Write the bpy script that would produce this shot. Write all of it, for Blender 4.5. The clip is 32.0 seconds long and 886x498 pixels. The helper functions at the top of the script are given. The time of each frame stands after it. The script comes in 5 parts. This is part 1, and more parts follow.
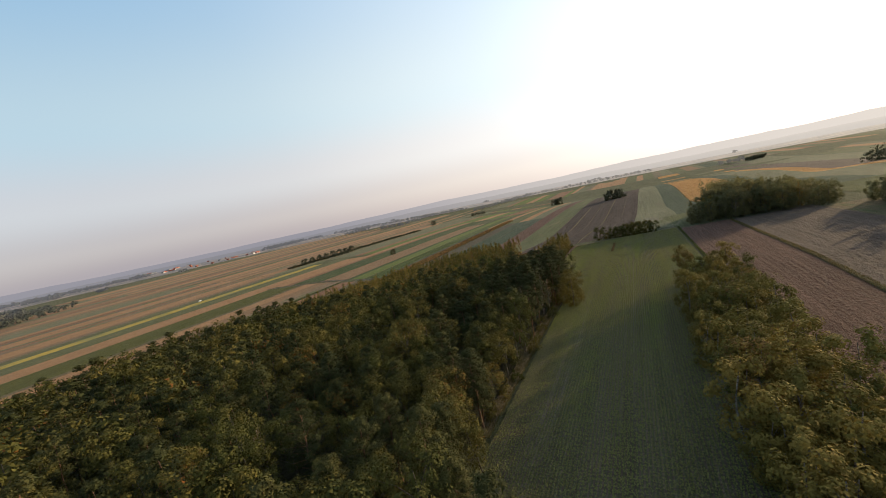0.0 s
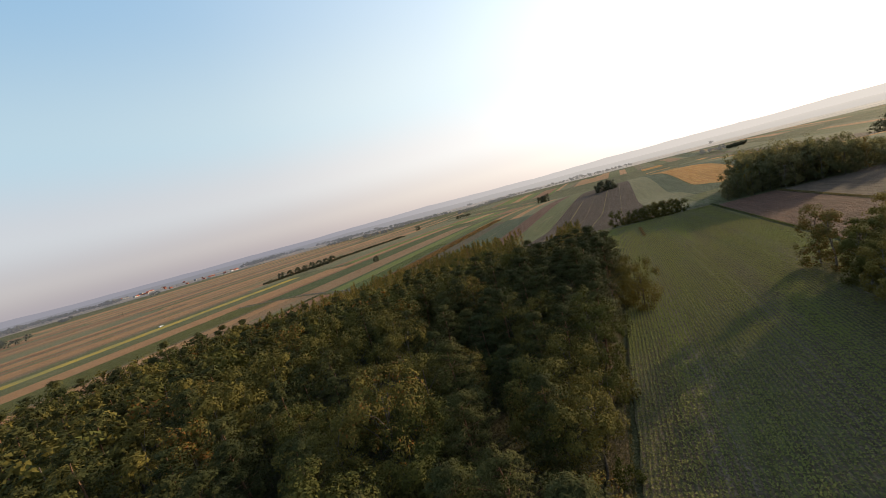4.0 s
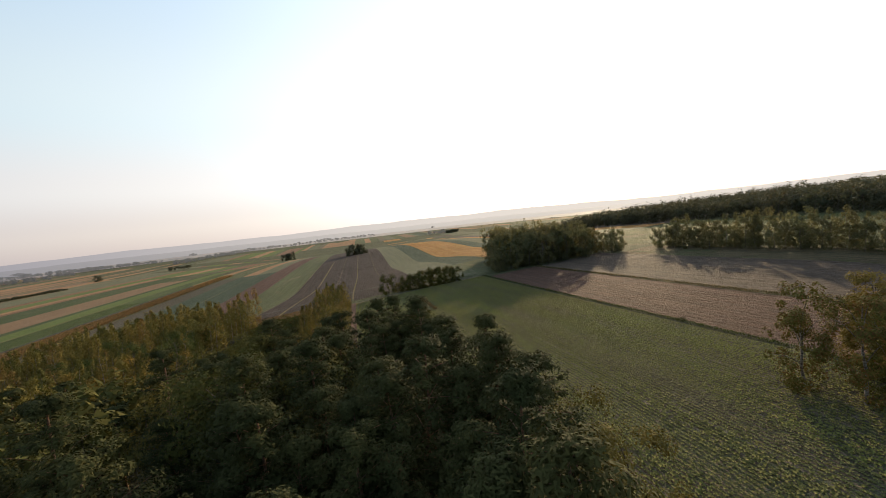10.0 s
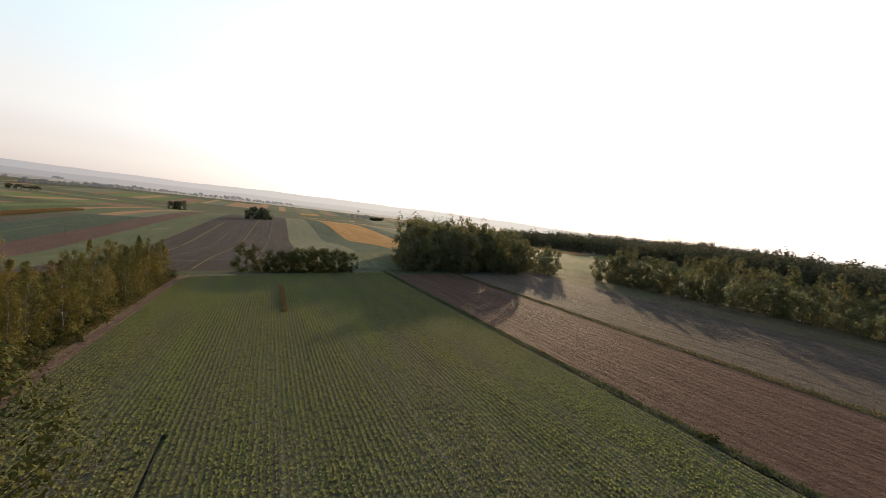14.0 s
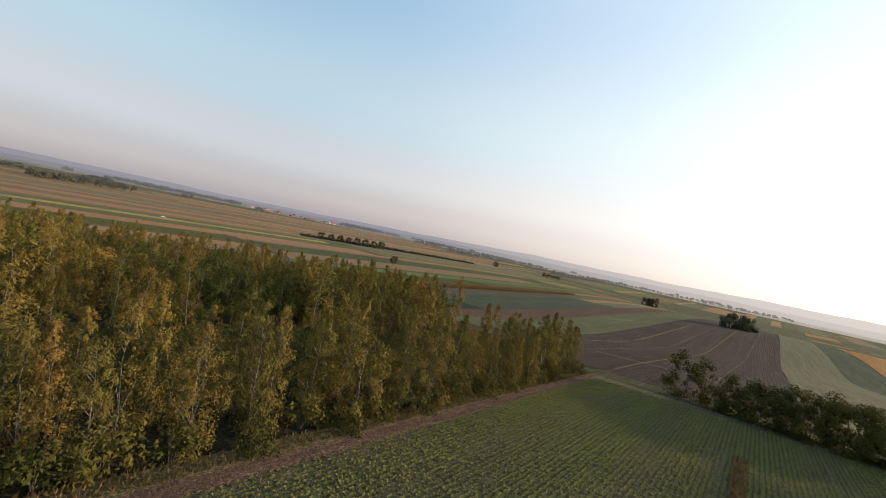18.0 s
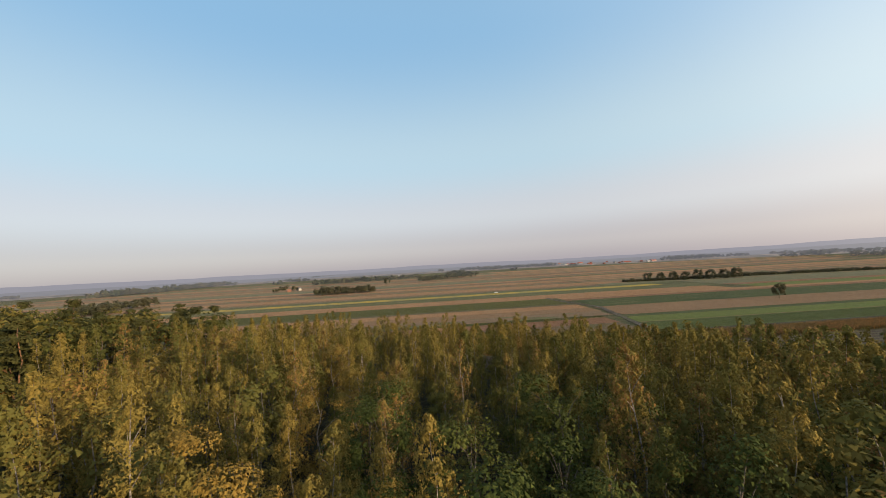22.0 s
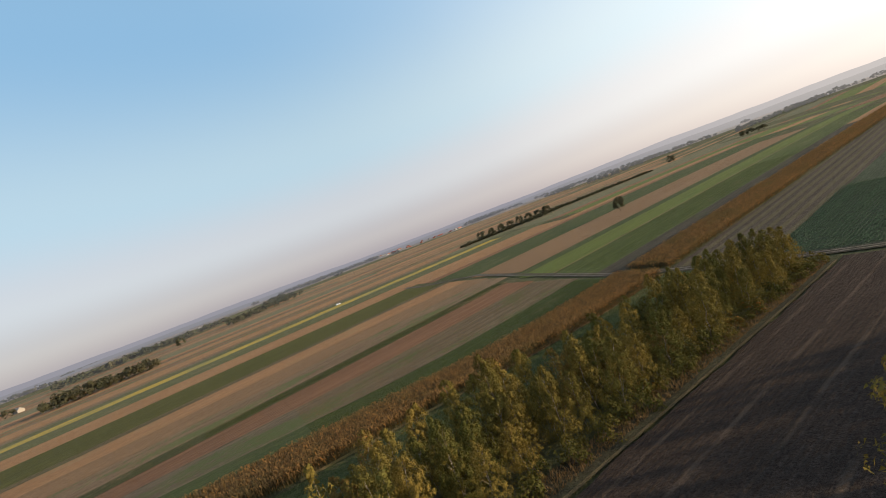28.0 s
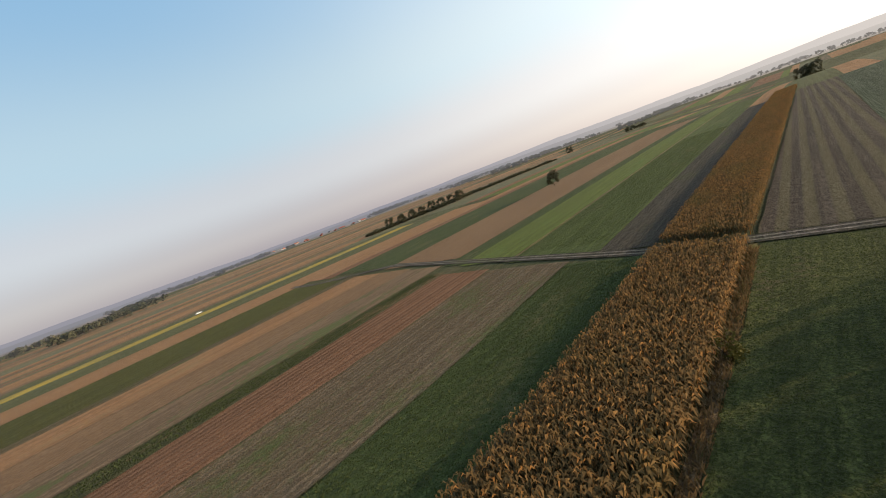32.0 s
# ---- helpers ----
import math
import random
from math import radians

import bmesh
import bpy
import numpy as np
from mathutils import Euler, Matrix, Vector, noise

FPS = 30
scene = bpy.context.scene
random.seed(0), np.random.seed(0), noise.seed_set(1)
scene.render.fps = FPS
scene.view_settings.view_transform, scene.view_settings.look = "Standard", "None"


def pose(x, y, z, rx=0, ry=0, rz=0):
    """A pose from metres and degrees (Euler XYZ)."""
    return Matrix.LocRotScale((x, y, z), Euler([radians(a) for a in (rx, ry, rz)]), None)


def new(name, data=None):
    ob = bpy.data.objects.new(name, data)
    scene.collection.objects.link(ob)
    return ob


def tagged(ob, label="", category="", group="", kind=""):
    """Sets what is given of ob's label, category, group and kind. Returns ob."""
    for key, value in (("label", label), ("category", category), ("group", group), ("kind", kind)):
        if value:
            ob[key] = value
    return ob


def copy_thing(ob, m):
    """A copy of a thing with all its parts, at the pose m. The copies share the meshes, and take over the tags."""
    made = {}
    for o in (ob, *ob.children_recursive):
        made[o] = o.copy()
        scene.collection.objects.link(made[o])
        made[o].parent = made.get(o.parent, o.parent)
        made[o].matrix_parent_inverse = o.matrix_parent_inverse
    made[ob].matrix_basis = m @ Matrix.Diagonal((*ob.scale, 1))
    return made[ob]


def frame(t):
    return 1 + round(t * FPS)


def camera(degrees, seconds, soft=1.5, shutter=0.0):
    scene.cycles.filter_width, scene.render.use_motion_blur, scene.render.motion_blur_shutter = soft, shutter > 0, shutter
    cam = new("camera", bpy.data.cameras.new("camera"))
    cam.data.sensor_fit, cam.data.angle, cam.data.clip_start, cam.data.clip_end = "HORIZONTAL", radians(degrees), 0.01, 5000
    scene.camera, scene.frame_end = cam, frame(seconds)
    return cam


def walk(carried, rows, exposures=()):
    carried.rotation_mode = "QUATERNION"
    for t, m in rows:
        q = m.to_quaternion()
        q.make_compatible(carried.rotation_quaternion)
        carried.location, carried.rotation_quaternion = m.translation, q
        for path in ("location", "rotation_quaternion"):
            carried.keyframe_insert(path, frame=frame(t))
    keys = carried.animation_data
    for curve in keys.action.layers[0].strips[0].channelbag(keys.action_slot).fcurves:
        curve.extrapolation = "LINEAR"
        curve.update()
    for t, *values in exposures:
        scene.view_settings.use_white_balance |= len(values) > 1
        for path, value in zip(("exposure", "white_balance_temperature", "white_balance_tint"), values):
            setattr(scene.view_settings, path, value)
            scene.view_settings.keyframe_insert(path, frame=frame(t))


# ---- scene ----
cam = camera(99.92, 32.0, soft=0.8)
PATH = [
    (0.0, 2.25, 7.95, 63.90, 82.72, 11.72, -1.10),
    (0.5, 1.85, 12.72, 62.91, 82.55, 12.67, -0.30),
    (1.0, 1.35, 17.51, 61.84, 82.32, 13.22, 0.28),
    (1.5, 0.84, 22.31, 60.70, 82.26, 13.76, 0.25),
    (2.0, 0.41, 27.13, 59.60, 82.16, 13.75, 0.40),
    (2.5, -0.06, 31.96, 58.54, 82.14, 13.56, 0.64),
    (4.5, -1.44, 52.51, 54.50, 83.59, 15.02, -6.21),
    (5.0, -1.29, 57.77, 53.75, 84.12, 14.88, -8.42),
    (5.5, -0.97, 63.08, 53.11, 84.56, 14.02, -10.37),
    (6.0, -0.45, 68.36, 52.51, 84.97, 12.80, -12.49),
    (6.5, 0.38, 73.52, 51.97, 85.53, 12.17, -15.27),
    (7.0, 1.45, 78.60, 51.54, 86.08, 11.67, -18.44),
    (7.5, 2.77, 83.54, 51.28, 86.31, 10.76, -21.39),
    (8.0, 4.24, 88.38, 50.99, 86.42, 10.65, -25.18),
    (8.5, 6.00, 93.13, 50.72, 85.90, 10.87, -29.65),
    (9.0, 8.15, 97.64, 50.24, 85.25, 11.26, -35.16),
    (9.5, 10.78, 101.84, 49.65, 85.36, 8.34, -37.88),
    (10.0, 13.83, 105.85, 49.03, 85.49, 6.17, -41.78),
    (10.5, 17.25, 109.61, 48.37, 85.26, 5.22, -45.91),
    (11.0, 20.99, 113.07, 47.72, 84.94, 3.06, -48.75),
    (11.5, 24.94, 116.28, 47.02, 84.80, 2.08, -52.47),
    (12.0, 29.06, 119.18, 46.32, 84.72, 0.49, -54.59),
    (12.5, 33.24, 121.77, 45.70, 84.77, -1.48, -55.47),
    (13.0, 37.61, 124.28, 44.98, 84.74, -3.36, -55.65),
    (13.5, 41.99, 126.72, 44.25, 84.64, -4.83, -55.18),
    (15.5, 59.30, 137.27, 41.39, 86.98, -14.69, -33.88),
    (16.0, 62.94, 141.62, 40.89, 87.78, -15.51, -24.51),
    (16.5, 65.79, 146.74, 40.41, 88.24, -15.73, -14.36),
    (17.0, 67.80, 152.42, 40.09, 88.37, -15.52, -4.08),
    (17.5, 68.51, 158.45, 39.74, 88.45, -13.51, 4.58),
    (18.0, 68.15, 164.48, 39.39, 88.57, -11.75, 13.49),
    (18.5, 66.71, 170.53, 39.04, 88.97, -8.58, 21.14),
    (19.0, 64.28, 176.46, 38.71, 89.34, -5.18, 27.82),
    (19.5, 61.00, 181.99, 38.40, 89.38, -4.94, 36.49),
    (20.0, 56.96, 187.14, 38.13, 89.73, -3.33, 42.69),
    (20.5, 52.08, 191.83, 37.97, 90.39, -1.71, 48.13),
    (21.0, 46.50, 196.14, 37.98, 91.05, 0.36, 52.23),
    (21.5, 40.40, 200.07, 38.05, 91.80, 1.76, 56.17),
    (22.0, 34.16, 203.60, 38.23, 92.51, 3.32, 59.12),
    (22.5, 27.98, 206.56, 38.36, 92.56, 4.47, 61.36),
    (23.0, 21.80, 209.32, 38.46, 92.33, 6.10, 62.51),
    (23.5, 15.38, 211.92, 38.53, 92.15, 8.54, 61.78),
    (24.0, 8.67, 214.63, 38.53, 92.04, 11.71, 60.28),
    (24.5, 1.71, 217.58, 38.40, 91.58, 14.79, 57.51),
    (25.0, -5.31, 220.91, 38.25, 90.93, 17.43, 53.33),
    (25.5, -12.11, 224.74, 37.93, 90.26, 19.11, 48.37),
    (27.5, -37.09, 245.08, 35.28, 87.57, 20.83, 33.58),
    (28.0, -42.98, 249.95, 34.70, 86.71, 20.50, 30.73),
    (28.5, -48.34, 256.43, 33.83, 85.94, 19.46, 29.22),
    (29.0, -53.15, 262.88, 32.94, 85.08, 18.99, 27.57),
    (29.5, -57.61, 269.25, 32.03, 83.92, 18.51, 26.39),
    (30.0, -61.83, 275.54, 30.93, 82.65, 18.46, 24.72),
    (30.5, -65.86, 281.85, 29.76, 81.88, 19.14, 22.44),
    (31.0, -69.75, 288.40, 28.45, 81.46, 19.38, 20.28),
    (31.5, -73.44, 295.10, 27.06, 80.83, 19.61, 17.69),
    (32.0, -76.62, 301.40, 25.79, 80.28, 19.97, 15.08),
]
walk(cam, [(t, pose(x, y, z, rx, ry, rz)) for t, x, y, z, rx, ry, rz in PATH], [(0.0, 0.35), (32.0, 0.35)])

# ---- light: low hazy morning sun in the east-north-east ----
SUN_AZ, SUN_EL = radians(67), radians(11.8)
sun_dir = Vector((math.sin(SUN_AZ) * math.cos(SUN_EL), math.cos(SUN_AZ) * math.cos(SUN_EL), math.sin(SUN_EL)))
sun = new("sun", bpy.data.lights.new("sun", "SUN"))
sun.data.energy, sun.data.angle, sun.data.color = 5.0, radians(0.8), (1.0, 0.76, 0.46)
sun.rotation_euler = (-sun_dir).to_track_quat("-Z", "Y").to_euler()

world = bpy.data.worlds.new("world")
scene.world = world
world.use_nodes = True
wn, wl = world.node_tree.nodes, world.node_tree.links
wn.clear()

sky = wn.new("ShaderNodeTexSky")
sky.sky_type, sky.sun_disc = "NISHITA", False
sky.sun_elevation, sky.sun_rotation = SUN_EL, SUN_AZ
sky.altitude, sky.air_density, sky.dust_density, sky.ozone_density = 200, 1.0, 0.6, 2.0
bg = wn.new("ShaderNodeBackground")
bg.inputs["Strength"].default_value = 0.0235
wl.new(sky.outputs[0], bg.inputs["Color"])
# moist air: a wide pale glow round the sun, milky blue above and mauve low over the land
coord = wn.new("ShaderNodeTexCoord")
norm = wn.new("ShaderNodeVectorMath")
norm.operation = "NORMALIZE"
wl.new(coord.outputs["Generated"], norm.inputs[0])
dot = wn.new("ShaderNodeVectorMath")
dot.operation = "DOT_PRODUCT"
dot.inputs[1].default_value = sun_dir
wl.new(norm.outputs["Vector"], dot.inputs[0])
ramp = wn.new("ShaderNodeValToRGB")
ramp.color_ramp.interpolation = "B_SPLINE"
els = ramp.color_ramp.elements
els[0].position, els[0].color = 0.0, (0, 0, 0, 1)
els[1].position, els[1].color = 1.0, (0.9, 0.82, 0.75, 1)
for p, c in ((0.36, (0.0, 0.0, 0.0, 1)), (0.54, (0.09, 0.067, 0.043, 1)), (0.67, (0.24, 0.19, 0.135, 1)), (0.78, (0.35, 0.29, 0.22, 1)), (0.88, (0.55, 0.48, 0.41, 1))):
    e = els.new(p)
    e.color = c
half = wn.new("ShaderNodeMath")
half.operation = "MULTIPLY_ADD"
half.inputs[1].default_value, half.inputs[2].default_value = 0.5, 0.5
wl.new(dot.outputs["Value"], half.inputs[0])
wl.new(half.outputs[0], ramp.inputs[0])
glow = wn.new("ShaderNodeBackground")
glow.inputs["Strength"].default_value = 0.785
wl.new(ramp.outputs[0], glow.inputs["Color"])
sep = wn.new("ShaderNodeSeparateXYZ")
wl.new(norm.outputs["Vector"], sep.inputs[0])
band = wn.new("ShaderNodeValToRGB")
band.color_ramp.interpolation = "EASE"
be = band.color_ramp.elements
be[0].position, be[0].color = 0.0, (0.34, 0.315, 0.375, 1)
be[1].position, be[1].color = 1.0, (0.13, 0.22, 0.36, 1)
for p, c in ((0.05, (0.44, 0.40, 0.435, 1)), (0.13, (0.55, 0.55, 0.575, 1)), (0.27, (0.45, 0.595, 0.675, 1)), (0.55, (0.25, 0.455, 0.665, 1))):
    e = be.new(p)
    e.color = c
wl.new(sep.outputs["Z"], band.inputs[0])
haze = wn.new("ShaderNodeBackground")
haze.inputs["Strength"].default_value = 0.785
wl.new(band.outputs[0], haze.inputs["Color"])
add1, add2 = wn.new("ShaderNodeAddShader"), wn.new("ShaderNodeAddShader")
wl.new(bg.outputs[0], add1.inputs[0])
wl.new(glow.outputs[0], add1.inputs[1])
wl.new(add1.outputs[0], add2.inputs[0])
wl.new(haze.outputs[0], add2.inputs[1])
wout = wn.new("ShaderNodeOutputWorld")
wl.new(add2.outputs[0], wout.inputs["Surface"])

# ---- the plan: u across the field strips, v along them (28 degrees east of the first view) ----
STRIP = 28.0
CS, SN = math.cos(radians(STRIP)), math.sin(radians(STRIP))
STRIP_POSE = pose(0, 0, 0, 0, 0, -STRIP)
rng = np.random.default_rng(7)


def to_xy(u, v):
    return u * CS + v * SN, -u * SN + v * CS


def softplus(a, k):
    return k * np.log1p(np.exp(np.clip(a / k, -50, 50)))


def sigmoid(a):
    return 1 / (1 + np.exp(-np.clip(a, -50, 50)))


def ground_z(x, y):
    """Height of the land: a low plateau that slopes to a plain, with a broad rise and a wooded hill to the east."""
    x, y = np.asarray(x, float), np.asarray(y, float)
    yy = np.where(y < 110, 110 + (y - 110) * 0.35, y)
    s = -0.07 * (yy - 110) + 0.022 * np.clip(x - 66, -400, 130) - 0.085 * softplus(-(x + 150), 15.0)
    z = softplus(26.5 + s - 0.9 * softplus(-(s + 11), 1.5), 1.5)
    z = z + 13 * np.exp(-0.5 * (((x - 420) / 170) ** 2 + ((y - 600) / 280) ** 2))
    z = z - 15 * np.exp(-0.5 * (((x - 420) / 260) ** 2 + ((y - 1150) / 270) ** 2))
    return z + 2 * np.exp(-0.5 * (((x - 400) / 170) ** 2 + ((y - 170) / 130) ** 2)) - 9 * sigmoid((72 - y) / 25) * sigmoid((x - 230) / 30)


def ground_uv(u, v):
    return ground_z(*to_xy(np.asarray(u, float), np.asarray(v, float)))


# ---- materials ----
class Mat:
    """A small node builder."""

    def __init__(self, name):
        self.m = bpy.data.materials.new(name)
        self.m.use_nodes = True
        self.n, self.l = self.m.node_tree.nodes, self.m.node_tree.links
        self.b = self.n["Principled BSDF"]
        self.b.inputs["Roughness"].default_value = 0.85
        self.b.inputs["Specular IOR Level"].default_value = 0.2
        self.co = self.n.new("ShaderNodeTexCoord").outputs["Object"]

    def put(self, value, socket):
        if isinstance(value, bpy.types.NodeSocket):
            self.l.new(value, socket)
        else:
            socket.default_value = value

    def noise(self, scale, detail=3.0, stretch=None, rough=0.55):
        t = self.n.new("ShaderNodeTexNoise")
        t.inputs["Scale"].default_value, t.inputs["Detail"].default_value, t.inputs["Roughness"].default_value = scale, detail, rough
        co = self.co
        if stretch:
            mp = self.n.new("ShaderNodeMapping")
            mp.inputs["Scale"].default_value = stretch
            self.l.new(co, mp.inputs["Vector"])
            co = mp.outputs[0]
        self.l.new(co, t.inputs["Vector"])
        return t.outputs["Fac"]

    def wave(self, period, distort=0.4, detail_scale=1.5):
        t = self.n.new("ShaderNodeTexWave")
        t.wave_type, t.bands_direction, t.wave_profile = "BANDS", "X", "SIN"
        t.inputs["Scale"].default_value = 0.314159 / period
        t.inputs["Distortion"].default_value, t.inputs["Detail"].default_value, t.inputs["Detail Scale"].default_value = distort, 2.0, detail_scale
        self.l.new(self.co, t.inputs["Vector"])
        return t.outputs["Fac"]

    def ramp(self, fac, lo, hi, a=0.0, b=1.0):
        t = self.n.new("ShaderNodeMapRange")
        t.inputs["From Min"].default_value, t.inputs["From Max"].default_value = lo, hi
        t.inputs["To Min"].default_value, t.inputs["To Max"].default_value = a, b
        self.l.new(fac, t.inputs["Value"])
        return t.outputs["Result"]

    def mix(self, fac, a, b, mode="MIX"):
        t = self.n.new("ShaderNodeMix")
        t.data_type, t.blend_type = "RGBA", mode
        self.put(fac, t.inputs["Factor"])
        for v, s in ((a, t.inputs["A"]), (b, t.inputs["B"])):
            self.put((*v, 1) if isinstance(v, tuple) and len(v) == 3 else v, s)
        return t.outputs["Result"]

    def math(self, op, a, b=0.0):
        t = self.n.new("ShaderNodeMath")
        t.operation = op
        self.put(a, t.inputs[0])
        self.put(b, t.inputs[1])
        return t.outputs[0]

    def bump(self, height, distance, strength=1.0):
        t = self.n.new("ShaderNodeBump")
        t.inputs["Distance"].default_value, t.inputs["Strength"].default_value = distance, strength
        self.l.new(height, t.inputs["Height"])
        self.l.new(t.outputs["Normal"], self.b.inputs["Normal"])

    def colour(self, c):
        self.put((*c, 1) if isinstance(c, tuple) and len(c) == 3 else c, self.b.inputs["Base Color"])
        return self.m


def field_mat(name, low, high, patch=None, rows=0.0, row_colour=None, row_depth=0.1, clod=1.2, amount=0.22, patch_lo=0.55, patch_hi=0.7, lined=0.5, straw=0.0):
    """Soil or low crop: grain, broad stains drawn out along the strip, drill rows, and patches of a second cover."""
    k = Mat(name)
    k.b.inputs["Specular IOR Level"].default_value = 0.03
    # warm sheen pales grazing views, standing in for haze over far fields
    k.b.inputs["Sheen Weight"].default_value, k.b.inputs["Sheen Roughness"].default_value = 0.042, 0.4
    k.b.inputs["Sheen Tint"].default_value = (1.0, 0.93, 0.84, 1)
    clod = 0.55 * clod
    low, high = tuple(1.38 * c for c in low), tuple(1.38 * c for c in high)
    patch = patch and tuple(1.25 * c for c in patch)
    broad = k.ramp(k.noise(0.05, 4, (1, 0.25, 1)), 0.32, 0.68)
    col = k.mix(broad, low, high)
    # long streaks left by tillage, a few furrows wide, and finer lines between them
    streak = k.ramp(k.noise(0.55, 3, (1, 0.012, 1), 0.6), 0.46, 0.54)
    col = k.mix(k.math("MULTIPLY", streak, lined), col, tuple(0.50 * c for c in low))
    pale = k.ramp(k.noise(1.5, 2, (1, 0.02, 1), 0.6), 0.54, 0.6)
    col = k.mix(k.math("MULTIPLY", pale, lined * 0.7), col, tuple(min(0.6, 1.35 * c) for c in high))
    fine = k.ramp(k.noise(clod, 5, (1, 0.6, 1)), 0.38, 0.64)
    col = k.mix(k.math("MULTIPLY", fine, 0.55), col, tuple(0.55 * c for c in low))
    grit = k.ramp(k.noise(clod * 3.3, 4, (1, 0.8, 1), 0.7), 0.42, 0.6)
    col = k.mix(k.math("MULTIPLY", grit, 0.68), col, tuple(0.30 * c for c in low))
    col = k.mix(k.ramp(k.noise(clod * 4.1, 2), 0.62, 0.74, 0.0, 0.45), col, tuple(min(0.6, 1.7 * c) for c in high))
    if patch:
        where = k.ramp(k.math("ADD", k.math("MULTIPLY", k.noise(0.09, 4, (1, 0.3, 1)), 0.7), k.math("MULTIPLY", k.noise(0.9, 3), 0.3)), patch_lo, patch_hi)
        col = k.mix(where, col, patch)
    height = k.math("ADD", fine, k.math("MULTIPLY", grit, 0.5))
    if rows:
        w = k.wave(rows)
        col = k.mix(k.math("MULTIPLY", k.ramp(w, 0.35, 0.75), amount), col, row_colour or tuple(0.6 * c for c in low))
        height = k.math("ADD", k.math("MULTIPLY", w, 0.6), height)
    if straw:
        # thin broken lines of straw left along the passes
        line = k.ramp(k.wave(straw, 0.9, 0.6), 0.955, 0.992)
        broken = k.ramp(k.noise(0.8, 3, (1, 0.15, 1)), 0.38, 0.56)
        col = k.mix(k.math("MULTIPLY", k.math("MULTIPLY", line, broken), 0.5), col, (0.17, 0.125, 0.092))
    k.bump(height, row_depth * 2.0)
    return k.colour(col)


def leaf_mat(name, greens, autumn, share, trans=0.35, patches=None, haze_sheen=0.0):
    """Foliage: each tree takes its own tint, each leaf spray its own shade; some light passes through."""
    k = Mat(name)
    info = k.n.new("ShaderNodeObjectInfo").outputs["Random"]
    att = k.n.new("ShaderNodeAttribute")
    att.attribute_name = "tint"
    tree = k.math("FRACT", k.math("ADD", info, att.outputs["Fac"]))
    isl = k.n.new("ShaderNodeNewGeometry").outputs["Random Per Island"]
    base = k.mix(tree, greens[0], greens[1])
    turned = k.math("GREATER_THAN", k.math("ADD", k.math("MULTIPLY", k.math("FRACT", k.math("MULTIPLY", tree, 7.31)), 0.75), k.math("MULTIPLY", isl, 0.25)), 1 - share)
    base = k.mix(turned, base, k.mix(isl, autumn[0], autumn[1]))
    col = k.mix(k.ramp(isl, 0, 1, 0.0, 0.55), base, tuple(0.5 * (a + b) * 0.38 for a, b in zip(*greens)))
    if patches:
        where = k.ramp(k.math("ADD", k.math("MULTIPLY", k.noise(0.11, 4, (1, 0.14, 1)), 0.75), k.math("MULTIPLY", k.noise(0.7, 3), 0.25)), 0.5, 0.62)
        col = k.mix(k.math("MULTIPLY", where, 0.75), col, patches[0])
        col = k.mix(k.ramp(k.noise(0.06, 4, (1.3, 0.2, 1)), 0.56, 0.66, 0.0, 0.6), col, patches[1])
    k.b.inputs["Roughness"].default_value, k.b.inputs["Specular IOR Level"].default_value = 0.8, 0.06
    # sheen brightens far backlit foliage in place of haze
    k.b.inputs["Sheen Weight"].default_value, k.b.inputs["Sheen Roughness"].default_value = haze_sheen, 0.5
    tr = k.n.new("ShaderNodeBsdfTranslucent")
    mixed = k.n.new("ShaderNodeMixShader")
    mixed.inputs[0].default_value = trans
    k.l.new(col, tr.inputs["Color"])
    k.colour(col)
    k.l.new(k.b.outputs[0], mixed.inputs[1])
    k.l.new(tr.outputs[0], mixed.inputs[2])
    k.l.new(mixed.outputs[0], k.n["Material Output"].inputs["Surface"])
    return k.m


def corn_mat(name, low, ripe):
    """Maize: green-brown below, drying to gold at the top leaves; every leaf differs."""
    k = Mat(name)
    att = k.n.new("ShaderNodeAttribute")
    att.attribute_name = "tint"
    isl = k.n.new("ShaderNodeNewGeometry").outputs["Random Per Island"]
    col = k.mix(att.outputs["Fac"], low, ripe)
    col = k.mix(k.ramp(isl, 0.0, 1.0, 0.0, 0.75), col, (0.10, 0.07, 0.028))
    col = k.mix(k.ramp(k.math("FRACT", k.math("MULTIPLY", isl, 9.7)), 0.86, 0.92), col, (0.42, 0.19, 0.05))
    col = k.mix(k.ramp(k.noise(0.12, 3, (1, 0.5, 1)), 0.54, 0.70, 0.0, 0.35), col, (0.12, 0.11, 0.03))
    tr = k.n.new("ShaderNodeBsdfTranslucent")
    mixed = k.n.new("ShaderNodeMixShader")
    mixed.inputs[0].default_value = 0.25
    k.l.new(col, tr.inputs["Color"])
    k.colour(col)
    k.l.new(k.b.outputs[0], mixed.inputs[1])
    k.l.new(tr.outputs[0], mixed.inputs[2])
    k.l.new(mixed.outputs[0], k.n["Material Output"].inputs["Surface"])
    return k.m


def bark_mat(name, a, b, scale=3.0):
    k = Mat(name)
    f = k.ramp(k.noise(scale, 4, (1, 1, 2.5)), 0.42, 0.6)
    k.bump(f, 0.03)
    return k.colour(k.mix(f, a, b))


def plain_mat(name, c, rough=0.6, var=0.25):
    k = Mat(name)
    k.b.inputs["Roughness"].default_value = rough
    return k.colour(k.mix(k.ramp(k.noise(1.3, 4), 0.3, 0.7), tuple(x * (1 - var) for x in c), c))


